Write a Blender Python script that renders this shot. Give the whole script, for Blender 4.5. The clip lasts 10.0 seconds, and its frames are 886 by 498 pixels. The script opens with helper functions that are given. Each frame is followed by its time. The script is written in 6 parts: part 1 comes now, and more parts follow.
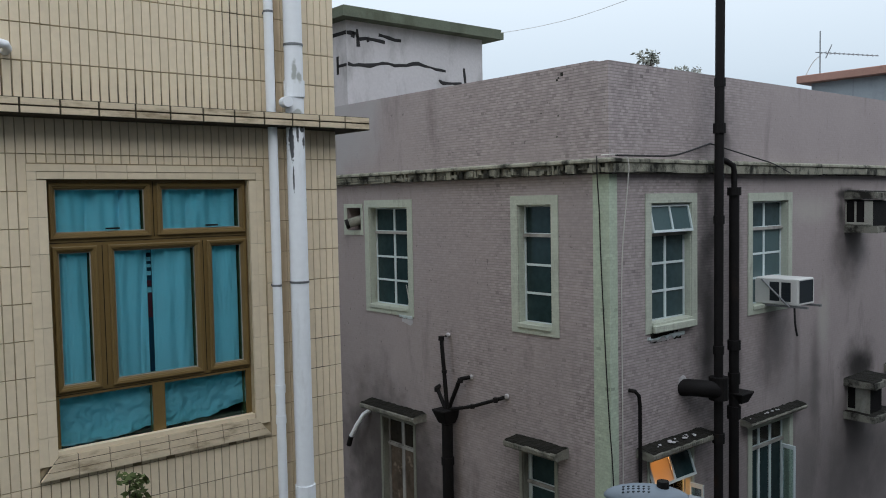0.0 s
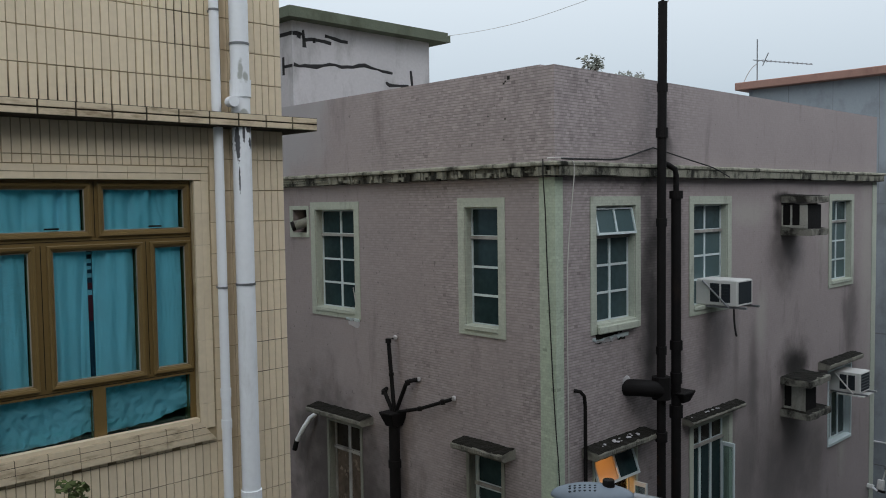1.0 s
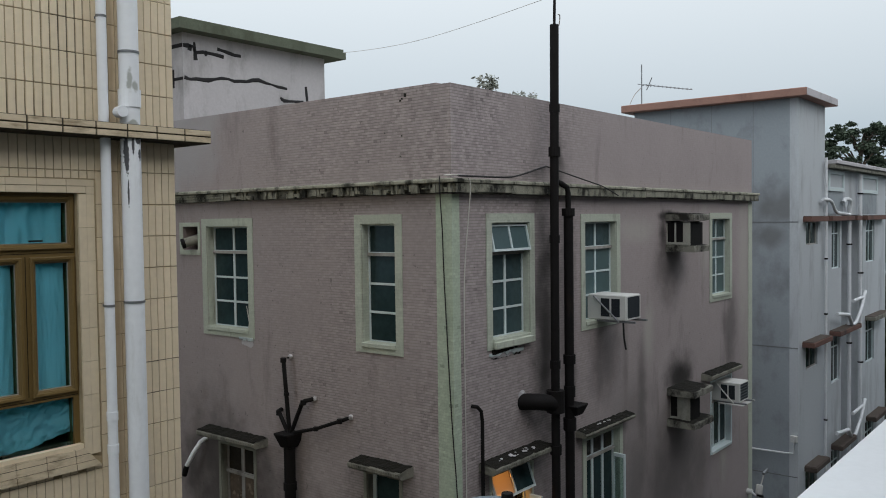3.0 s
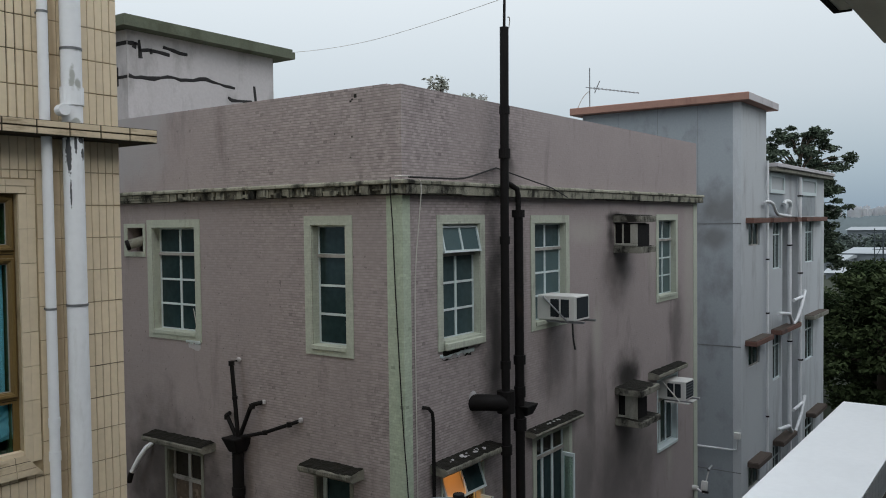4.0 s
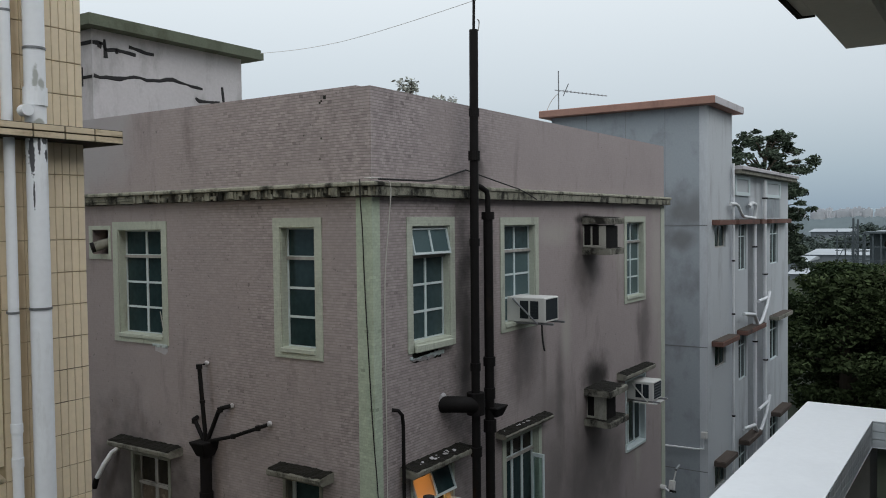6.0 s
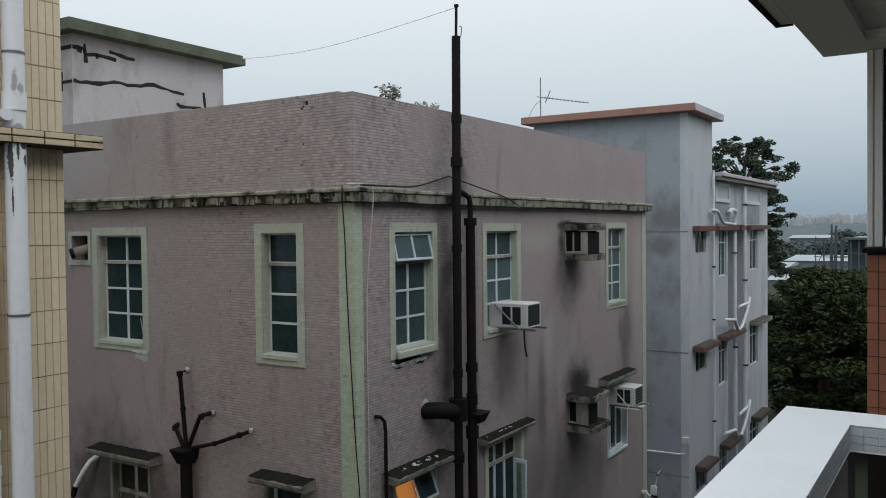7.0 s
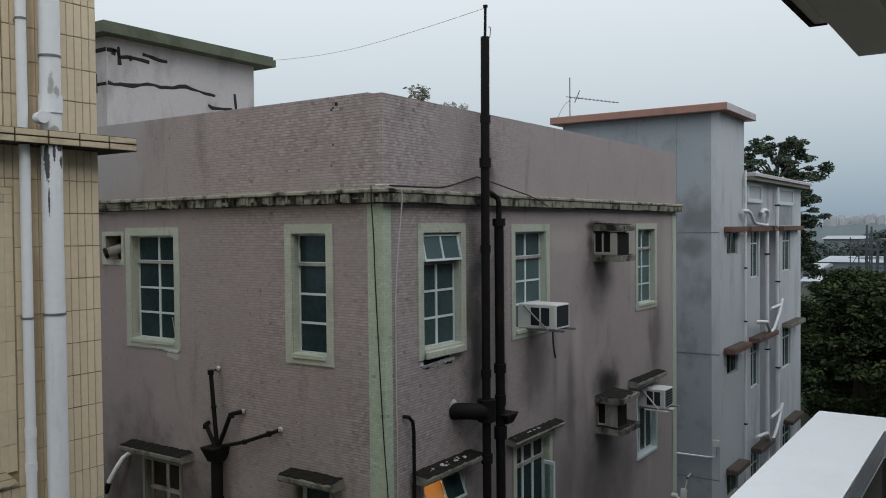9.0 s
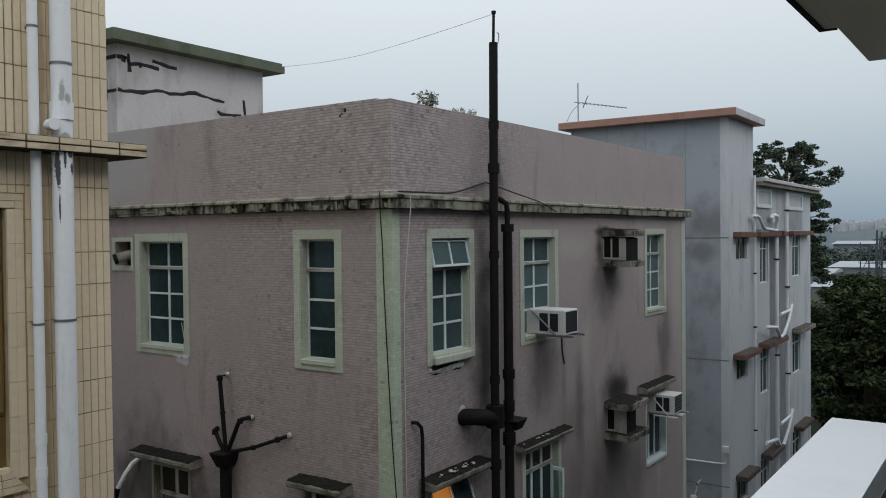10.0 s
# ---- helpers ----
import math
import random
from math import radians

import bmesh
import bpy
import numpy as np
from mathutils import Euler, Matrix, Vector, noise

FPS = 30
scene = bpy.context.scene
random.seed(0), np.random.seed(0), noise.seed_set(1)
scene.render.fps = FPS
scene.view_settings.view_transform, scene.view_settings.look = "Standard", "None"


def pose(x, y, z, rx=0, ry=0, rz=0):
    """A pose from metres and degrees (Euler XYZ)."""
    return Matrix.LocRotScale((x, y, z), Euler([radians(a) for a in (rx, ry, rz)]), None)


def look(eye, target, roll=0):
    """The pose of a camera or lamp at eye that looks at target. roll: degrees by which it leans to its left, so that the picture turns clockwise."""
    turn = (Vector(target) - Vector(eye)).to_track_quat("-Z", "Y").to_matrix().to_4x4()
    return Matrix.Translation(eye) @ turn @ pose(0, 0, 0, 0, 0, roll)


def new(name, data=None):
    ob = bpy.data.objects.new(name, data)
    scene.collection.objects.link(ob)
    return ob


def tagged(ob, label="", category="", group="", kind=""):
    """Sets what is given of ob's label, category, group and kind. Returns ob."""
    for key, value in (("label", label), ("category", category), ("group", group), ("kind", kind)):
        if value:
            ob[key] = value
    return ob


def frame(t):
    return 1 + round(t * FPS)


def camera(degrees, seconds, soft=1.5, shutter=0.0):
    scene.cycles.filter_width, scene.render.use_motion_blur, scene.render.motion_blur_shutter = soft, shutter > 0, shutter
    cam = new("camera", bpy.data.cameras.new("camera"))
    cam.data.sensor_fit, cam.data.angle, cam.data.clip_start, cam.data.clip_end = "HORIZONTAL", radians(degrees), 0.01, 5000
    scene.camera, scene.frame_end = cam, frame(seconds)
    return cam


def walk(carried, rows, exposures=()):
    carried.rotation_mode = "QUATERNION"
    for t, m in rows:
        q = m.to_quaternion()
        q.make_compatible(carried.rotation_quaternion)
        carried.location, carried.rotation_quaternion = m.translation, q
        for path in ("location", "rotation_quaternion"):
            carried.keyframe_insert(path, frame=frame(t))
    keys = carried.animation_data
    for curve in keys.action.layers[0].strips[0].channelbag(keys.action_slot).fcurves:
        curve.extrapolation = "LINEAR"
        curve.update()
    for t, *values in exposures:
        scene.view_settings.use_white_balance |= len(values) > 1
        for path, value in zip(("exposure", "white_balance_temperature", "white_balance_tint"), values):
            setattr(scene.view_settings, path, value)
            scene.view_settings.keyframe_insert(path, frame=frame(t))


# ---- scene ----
cam = camera(55.73, 10.0, 1.0)
PATH = [
    (0, pose(0.032, -0.049, 8.427, 86.73, 1.07, -40.19)),
    (0.5, pose(0.029, -0.048, 8.428, 86.70, 1.03, -42.19)),
    (1, pose(0.021, -0.037, 8.420, 86.86, 0.87, -43.88)),
    (1.5, pose(0.019, -0.028, 8.411, 87.23, 0.90, -45.23)),
    (2, pose(0.016, -0.019, 8.402, 87.53, 0.84, -46.80)),
    (2.5, pose(0.013, -0.011, 8.398, 88.01, 0.75, -48.63)),
    (2.7, pose(0.013, -0.008, 8.398, 88.03, 0.74, -49.69)),
    (3.8, pose(0.014, 0.006, 8.397, 88.07, 0.69, -53.83)),
    (4, pose(0.014, 0.007, 8.397, 88.08, 0.69, -54.49)),
    (4.5, pose(0.015, 0.007, 8.399, 88.07, 0.71, -55.31)),
    (5, pose(0.014, 0.005, 8.397, 88.09, 0.71, -55.67)),
    (5.2, pose(0.014, 0.006, 8.397, 88.11, 0.7, -55.98)),
    (6.3, pose(0.015, 0.008, 8.4, 88.26, 0.69, -56.83)),
    (6.5, pose(0.015, 0.008, 8.400, 88.35, 0.69, -57.14)),
    (7, pose(0.011, 0.006, 8.399, 88.58, 0.64, -57.76)),
    (7.5, pose(0.002, 0.003, 8.400, 88.56, 0.60, -57.69)),
    (8, pose(0.003, 0.004, 8.401, 88.55, 0.59, -57.07)),
    (8.5, pose(0.008, 0.001, 8.402, 88.54, 0.59, -56.44)),
    (9, pose(0.005, 0.003, 8.405, 88.61, 0.56, -55.81)),
    (9.5, pose(0.003, 0.007, 8.408, 88.67, 0.56, -55.25)),
    (10, pose(0.002, 0.008, 8.407, 88.99, 0.62, -55.26)),
]
walk(cam, PATH, [(0.0, 0.19, 6150, 10), (0.3, 0.06, 6200, 10), (0.6, 0.0, 6250, 10), (1.5, 0.0, 6350, 10), (2.5, 0.0, 6450, 10), (4.0, 0.0, 6500, 10), (8.2, 0.0, 6500, 10), (9.0, -0.06, 6500, 10), (10.0, -0.09, 6500, 10)])

# ---- light: an overcast sky at dusk, brighter overhead ----
world = bpy.data.worlds.new("overcast")
scene.world = world
world.use_nodes = True
wn, wl = world.node_tree.nodes, world.node_tree.links
sky = wn.new("ShaderNodeTexSky")
sky.sky_type, sky.sun_disc = "NISHITA", False
sky.sun_elevation, sky.sun_rotation = radians(43), radians(-152)
sky.air_density, sky.dust_density = 1.5, 3.0
wco = wn.new("ShaderNodeTexCoord")
wsep = wn.new("ShaderNodeSeparateXYZ")
wramp = wn.new("ShaderNodeValToRGB")
wl.new(wco.outputs["Generated"], wsep.inputs[0])
wl.new(wsep.outputs["Z"], wramp.inputs[0])
SKY = ((0.0, (0.26, 0.345, 0.43)), (0.05, (0.36, 0.455, 0.535)), (0.14, (0.56, 0.63, 0.69)), (0.26, (0.74, 0.80, 0.84)), (0.6, (1.05, 1.13, 1.20)), (1.0, (1.6, 1.70, 1.80)))
while len(wramp.color_ramp.elements) < len(SKY):
    wramp.color_ramp.elements.new(0.5)
for el, (at, col) in zip(wramp.color_ramp.elements, SKY):
    el.position, el.color = at, (*col, 1)
wmix = wn.new("ShaderNodeMix")
wmix.data_type, wmix.blend_type = "RGBA", "MIX"
wmix.inputs["Factor"].default_value = 0.012
wl.new(wramp.outputs[0], wmix.inputs["A"])
wl.new(sky.outputs[0], wmix.inputs["B"])
wl.new(wmix.outputs["Result"], wn["Background"].inputs["Color"])
wn["Background"].inputs["Strength"].default_value = 1.0
sun = new("sun", bpy.data.lights.new("sun", "SUN"))
sun.data.energy, sun.data.angle, sun.data.color = 0.36, radians(30), (1, 0.95, 0.90)
sun.matrix_world = look((-8, -24, 38), (8, 6, 6))


# ---- materials ----
def mat(name, base, rough=0.8, var=0.12, scale=3.0, fine=40.0, bump=0.15, metal=0.0, stain=None, stain_at=(0.55, 0.75), stain_scale=(1.2, 1.2, 0.5), per_object=0.0, per_island=0.0, spec=0.3):
    """Paint, plaster or metal: two scales of variation, stains with a shape of their own, fine relief."""
    m = bpy.data.materials.new(name)
    m.use_nodes = True
    n, l = m.node_tree.nodes, m.node_tree.links
    b = n["Principled BSDF"]
    b.inputs["Roughness"].default_value, b.inputs["Metallic"].default_value = rough, metal
    b.inputs["Specular IOR Level"].default_value = spec
    co = n.new("ShaderNodeNewGeometry")
    big, small = n.new("ShaderNodeTexNoise"), n.new("ShaderNodeTexNoise")
    big.inputs["Scale"].default_value, big.inputs["Detail"].default_value = scale, 6
    small.inputs["Scale"].default_value, small.inputs["Detail"].default_value = fine, 4
    for t in (big, small):
        l.new(co.outputs["Position"], t.inputs["Vector"])
    add = n.new("ShaderNodeMath")
    add.operation = "ADD"
    l.new(big.outputs[0], add.inputs[0])
    l.new(small.outputs[0], add.inputs[1])
    value = add.outputs[0]
    for amount, source in ((per_object, "o"), (per_island, "i")):
        if amount:
            src = n.new("ShaderNodeObjectInfo").outputs["Random"] if source == "o" else co.outputs["Random Per Island"]
            mul = n.new("ShaderNodeMath")
            mul.operation = "MULTIPLY_ADD"
            mul.inputs[1].default_value = amount / max(var, 0.01)
            l.new(src, mul.inputs[0])
            l.new(value, mul.inputs[2])
            value = mul.outputs[0]
            shift = n.new("ShaderNodeMath")
            shift.operation = "SUBTRACT"
            shift.inputs[1].default_value = 0.5 * amount / max(var, 0.01)
            l.new(value, shift.inputs[0])
            value = shift.outputs[0]
    rng = n.new("ShaderNodeMapRange")
    rng.clamp = False
    rng.inputs["From Min"].default_value, rng.inputs["From Max"].default_value = 0.5, 1.5
    rng.inputs["To Min"].default_value, rng.inputs["To Max"].default_value = 1 - var, 1 + var
    l.new(value, rng.inputs["Value"])
    mul = n.new("ShaderNodeMix")
    mul.data_type, mul.blend_type = "RGBA", "MULTIPLY"
    mul.inputs["Factor"].default_value = 1
    mul.inputs["A"].default_value = (*base, 1)
    l.new(rng.outputs[0], mul.inputs["B"])
    colour = mul.outputs["Result"]
    if stain:
        st = n.new("ShaderNodeTexNoise")
        st.inputs["Scale"].default_value, st.inputs["Detail"].default_value, st.inputs["Roughness"].default_value = 1.6, 8, 0.65
        mp = n.new("ShaderNodeMapping")
        mp.inputs["Scale"].default_value = stain_scale
        l.new(co.outputs["Position"], mp.inputs["Vector"])
        l.new(mp.outputs[0], st.inputs["Vector"])
        sr = n.new("ShaderNodeMapRange")
        sr.inputs["From Min"].default_value, sr.inputs["From Max"].default_value = stain_at
        l.new(st.outputs[0], sr.inputs["Value"])
        sm = n.new("ShaderNodeMix")
        sm.data_type = "RGBA"
        l.new(sr.outputs[0], sm.inputs["Factor"])
        l.new(colour, sm.inputs["A"])
        sm.inputs["B"].default_value = (*stain, 1)
        colour = sm.outputs["Result"]
    l.new(colour, b.inputs["Base Color"])
    if bump:
        bp = n.new("ShaderNodeBump")
        bp.inputs["Strength"].default_value, bp.inputs["Distance"].default_value = bump, 0.01
        l.new(add.outputs[0], bp.inputs["Height"])
        l.new(bp.outputs[0], b.inputs["Normal"])
    return m


def coursed(m, height, dark, near, far, least, pits=0.0, vary=1.0):
    """Courses of small painted tiles: shallow bed joints and uneven strokes along each course, thinning out
    where smoother plaster takes over (from near to far along x + y)."""
    n, l = m.node_tree.nodes, m.node_tree.links
    b = n["Principled BSDF"]

    def op(kind, p, q=None, r=None):
        k = n.new("ShaderNodeMath")
        k.operation = kind
        for i, v in enumerate((p, q, r)):
            if v is None:
                continue
            if isinstance(v, (int, float)):
                k.inputs[i].default_value = v
            else:
                l.new(v, k.inputs[i])
        return k.outputs[0]

    def span(v, a0, a1, b0, b1):
        k = n.new("ShaderNodeMapRange")
        for i, w in enumerate((a0, a1, b0, b1)):
            k.inputs[i + 1].default_value = w
        l.new(v, k.inputs[0])
        return k.outputs[0]

    def cloud(vector, scale, detail):
        k = n.new("ShaderNodeTexNoise")
        k.inputs["Scale"].default_value, k.inputs["Detail"].default_value = scale, detail
        l.new(vector, k.inputs["Vector"])
        return k.outputs[0]

    co = n.new("ShaderNodeNewGeometry").outputs["Position"]
    sep = n.new("ShaderNodeSeparateXYZ")
    l.new(co, sep.inputs[0])
    along = op("ADD", sep.outputs["X"], sep.outputs["Y"])
    wob = op("MULTIPLY", cloud(co, 2.5, 4), 0.02)
    rowf = op("DIVIDE", op("ADD", sep.outputs["Z"], wob), height)
    row = op("FLOOR", rowf)
    joint = span(op("ABSOLUTE", op("SUBTRACT", op("FRACT", rowf), 0.5)), 0.30, 0.46, 0, 1)
    strokes = n.new("ShaderNodeCombineXYZ")
    l.new(op("MULTIPLY", along, 11.0), strokes.inputs["X"])
    l.new(op("MULTIPLY", row, 3.7), strokes.inputs["Y"])
    stroke = cloud(strokes.outputs[0], 1.0, 3)
    placef = op("ADD", op("DIVIDE", along, 0.062), op("MULTIPLY", row, 0.618))
    index = n.new("ShaderNodeCombineXYZ")
    l.new(op("FLOOR", placef), index.inputs["X"])
    l.new(row, index.inputs["Y"])
    single = n.new("ShaderNodeTexWhiteNoise")
    single.noise_dimensions = "2D"
    l.new(index.outputs[0], single.inputs["Vector"])
    each = single.outputs["Value"]
    butt = span(op("ABSOLUTE", op("SUBTRACT", op("FRACT", placef), 0.5)), 0.44, 0.49, 1.0, 0.88)
    fade = op("MULTIPLY", span(cloud(co, 0.8, 6), 0.35, 0.62, 0.35, 1.0), span(along, near, far, 1.0, least))
    tone = op("MULTIPLY", op("SUBTRACT", 1.0, op("MULTIPLY", joint, 1 - dark)), span(stroke, 0.32, 0.68, 0.90, 1.08))
    tone = op("MULTIPLY", op("MULTIPLY", tone, butt), span(each, 0.0, 1.0, 1 + 0.26 * vary, 1 - 0.10 * vary))
    tone = op("MULTIPLY", tone, span(each, 0.992, 0.994, 1.0, 0.72))
    tone = op("ADD", op("MULTIPLY", op("SUBTRACT", tone, 1.0), fade), 1.0)
    if pits:
        tone = op("MULTIPLY", tone, span(cloud(co, 17.0, 2), 0.70, 0.74, 1.0, 1 - pits))
    mx = n.new("ShaderNodeMix")
    mx.data_type, mx.blend_type = "RGBA", "MULTIPLY"
    mx.inputs["Factor"].default_value = 1
    l.new(b.inputs["Base Color"].links[0].from_socket, mx.inputs["A"])
    l.new(tone, mx.inputs["B"])
    l.new(mx.outputs["Result"], b.inputs["Base Color"])
    bp = n.new("ShaderNodeBump")
    bp.inputs["Strength"].default_value, bp.inputs["Distance"].default_value = 0.45, 0.004
    l.new(tone, bp.inputs["Height"])
    if b.inputs["Normal"].links:
        l.new(b.inputs["Normal"].links[0].from_socket, bp.inputs["Normal"])
    l.new(bp.outputs[0], b.inputs["Normal"])
    return m


def glass(name, tint=(0.75, 0.85, 0.85), rough=0.03):
    m = bpy.data.materials.new(name)
    m.use_nodes = True
    n, l = m.node_tree.nodes, m.node_tree.links
    out = n["Material Output"]
    n.remove(n["Principled BSDF"])
    tr, gl, mx, fr = n.new("ShaderNodeBsdfTransparent"), n.new("ShaderNodeBsdfGlossy"), n.new("ShaderNodeMixShader"), n.new("ShaderNodeFresnel")
    nz, bp = n.new("ShaderNodeTexNoise"), n.new("ShaderNodeBump")
    nz.inputs["Scale"].default_value = 2.5
    bp.inputs["Strength"].default_value, bp.inputs["Distance"].default_value = 0.06, 0.05
    l.new(nz.outputs[0], bp.inputs["Height"])
    l.new(bp.outputs[0], gl.inputs["Normal"])
    tr.inputs[0].default_value = (*tint, 1)
    gl.inputs["Roughness"].default_value = rough
    fr.inputs["IOR"].default_value = 1.5
    l.new(fr.outputs[0], mx.inputs[0])
    l.new(tr.outputs[0], mx.inputs[1])
    l.new(gl.outputs[0], mx.inputs[2])
    l.new(mx.outputs[0], out.inputs["Surface"])
    return m


MAUVE = coursed(mat("mauve_painted_tile", (0.358, 0.310, 0.306), 0.85, 0.10, 1.2, 30, 0.25, stain=(0.20, 0.17, 0.165), stain_at=(0.56, 0.80), stain_scale=(1.6, 1.6, 0.35)), 0.034, 0.62, 14.8, 17.0, 0.12, 0.35)


def blotch(m, spots, colour, amount=0.8, grain=0, outer=1.45, inner=0.5):
    """Ragged patches at given places, for stains and for some painted shade: (x, y, z, rx, ry, rz)."""
    n, l = m.node_tree.nodes, m.node_tree.links
    b = n["Principled BSDF"]
    co = n.new("ShaderNodeNewGeometry")
    nz = n.new("ShaderNodeTexNoise")
    nz.inputs["Scale"].default_value, nz.inputs["Detail"].default_value = grain or 3.0, 6
    l.new(co.outputs["Position"], nz.inputs["Vector"])
    total = None
    for x, y, z, rx, ry, rz in spots:
        sub, div, ln = n.new("ShaderNodeVectorMath"), n.new("ShaderNodeVectorMath"), n.new("ShaderNodeVectorMath")
        sub.operation, div.operation, ln.operation = "SUBTRACT", "DIVIDE", "LENGTH"
        l.new(co.outputs["Position"], sub.inputs[0])
        sub.inputs[1].default_value = (x, y, z)
        l.new(sub.outputs[0], div.inputs[0])
        div.inputs[1].default_value = (rx, ry, rz)
        l.new(div.outputs[0], ln.inputs[0])
        add = n.new("ShaderNodeMath")
        add.operation = "MULTIPLY_ADD"
        add.inputs[1].default_value = 0.9
        l.new(nz.outputs[0], add.inputs[0])
        l.new(ln.outputs["Value"], add.inputs[2])
        mr = n.new("ShaderNodeMapRange")
        mr.interpolation_type = "SMOOTHSTEP"
        mr.inputs["From Min"].default_value, mr.inputs["From Max"].default_value = outer, inner
        l.new(add.outputs[0], mr.inputs["Value"])
        if total is None:
            total = mr.outputs[0]
        else:
            mx = n.new("ShaderNodeMath")
            mx.operation = "MAXIMUM"
            l.new(total, mx.inputs[0])
            l.new(mr.outputs[0], mx.inputs[1])
            total = mx.outputs[0]
    k = n.new("ShaderNodeMath")
    k.operation = "MULTIPLY"
    k.inputs[1].default_value = amount
    l.new(total, k.inputs[0])
    mix = n.new("ShaderNodeMix")
    mix.data_type = "RGBA"
    l.new(k.outputs[0], mix.inputs["Factor"])
    l.new(b.inputs["Base Color"].links[0].from_socket, mix.inputs["A"])
    mix.inputs["B"].default_value = (*colour, 1)
    l.new(mix.outputs["Result"], b.inputs["Base Color"])
    return m


# Stains; the wide low patches also paint the lane's gloom into the wall.
blotch(MAUVE, ((13.2, 5.82, 7.6, 0.9, 1, 0.9), (11.0, 5.82, 6.3, 0.7, 1, 0.9), (13.6, 5.82, 4.2, 1.5, 1, 1.6), (9.85, 5.82, 7.4, 0.32, 1, 2.6), (9.22, 5.82, 7.2, 0.42, 1, 2.6), (12.15, 5.82, 5.6, 0.25, 1, 1.4), (10.0, 5.82, 6.2, 0.2, 1, 0.9), (16.0, 5.82, 6.2, 0.6, 1, 1.4), (7.38, 9.9, 4.3, 1, 2.0, 1.5), (7.38, 6.8, 4.6, 1, 0.9, 0.9)), (0.075, 0.068, 0.066), 0.62)
blotch(MAUVE, ((11.9, 5.82, 4.4, 0.45, 1, 1.5), (12.9, 5.82, 3.6, 0.9, 1, 1.4), (11.6, 5.82, 6.2, 0.12, 1, 0.9), (14.55, 5.82, 3.9, 0.5, 1, 1.3), (8.6, 5.82, 4.9, 0.6, 1, 0.7), (9.8, 5.82, 4.8, 0.4, 1, 1.4)), (0.10, 0.091, 0.088), 0.42, 2.0, 1.6, 0.5)
blotch(MAUVE, ((13.55, 5.82, 5.74, 0.85, 1, 0.52), (12.95, 5.82, 8.15, 0.22, 1, 0.45), (9.62, 5.82, 9.2, 0.24, 1, 0.8), (9.34, 5.82, 6.9, 0.36, 1, 2.6)), (0.03, 0.028, 0.026), 0.85)
# Grime round the low windows, widened to paint the lane's shade as well.
blotch(MAUVE, ((7.38, 9.7, 4.2, 1, 2.0, 1.8), (7.38, 10.3, 4.9, 1, 1.5, 1.5), (7.38, 9.7, 4.9, 1, 0.9, 0.5), (7.38, 6.9, 4.6, 1, 0.6, 0.7), (10.9, 5.82, 4.6, 0.9, 1, 0.8)), (0.05, 0.043, 0.04), 0.7)
blotch(MAUVE, ((16.75, 5.82, 7.3, 0.55, 1, 2.2), (14.7, 5.82, 8.0, 0.35, 1, 0.9), (12.0, 5.82, 8.2, 0.9, 1, 0.35), (16.95, 5.82, 6.6, 0.32, 1, 2.6), (15.6, 5.82, 3.9, 0.3, 1, 0.9), (12.4, 5.82, 6.6, 0.3, 1, 0.8)), (0.44, 0.415, 0.38), 0.6)
blotch(MAUVE, ((13.70, 5.82, 5.66, 0.48, 1, 0.26), (13.2, 5.82, 8.42, 0.5, 1, 0.10)), (0.022, 0.02, 0.018), 0.9, 5, 1.7, 0.8)
# Broad dim patches that paint the narrow lane's shade low on the wall.
blotch(MAUVE, ((13.0, 5.82, 4.2, 3.0, 1, 1.5), (11.9, 5.82, 5.5, 1.2, 1, 0.5)), (0.15, 0.136, 0.13), 0.45, 1.1, 1.6, 0.5)
blotch(MAUVE, ((7.38, 12.2, 9.75, 0.3, 2.1, 0.95), (7.38, 11.9, 9.3, 0.3, 1.6, 0.6)), (0.40, 0.385, 0.395), 0.9, 1.6, 1.7, 1.1)
TRIM = coursed(mat("faded_green_trim", (0.47, 0.505, 0.425), 0.8, 0.14, 2.5, 40, 0.3, stain=(0.27, 0.27, 0.225), stain_at=(0.56, 0.78), stain_scale=(3, 3, 1)), 0.034, 0.9, 14.8, 16.8, 0.3, vary=0.3)
# Darker copy of the trim: the canopy's shade is in this colour.
SHADETRIM = mat("shaded_green_trim", (0.25, 0.255, 0.215), 0.85, 0.2, 3, 40, 0.3, stain=(0.13, 0.125, 0.11), stain_at=(0.5, 0.72), stain_scale=(3, 3, 1))
GREEN = coursed(mat("pale_green_paint", (0.44, 0.51, 0.40), 0.75, 0.20, 2.5, 40, 0.3, stain=(0.30, 0.33, 0.25), stain_at=(0.56, 0.80), stain_scale=(3, 3, 0.6)), 0.034, 0.9, 14.8, 16.8, 0.3, vary=0.3)
MOULD = mat("mouldy_concrete", (0.26, 0.255, 0.205), 0.95, 0.3, 4, 60, 0.6, stain=(0.022, 0.022, 0.018), stain_at=(0.47, 0.60), stain_scale=(2.5, 2.5, 1.5))
LIP = mat("pale_mouldy_lip", (0.31, 0.305, 0.245), 0.95, 0.25, 4, 60, 0.5, stain=(0.04, 0.04, 0.032), stain_at=(0.50, 0.66), stain_scale=(3, 3, 1.5))
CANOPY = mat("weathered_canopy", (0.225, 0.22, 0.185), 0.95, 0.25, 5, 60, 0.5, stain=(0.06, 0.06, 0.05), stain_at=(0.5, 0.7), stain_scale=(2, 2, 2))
# Serves real moss and mould, and dark pieces that paint shade.
DIRT_AND_SHADE = mat("black_moss_and_shade", (0.013, 0.012, 0.009), 1.0, 0.5, 8, 60, 1.0)
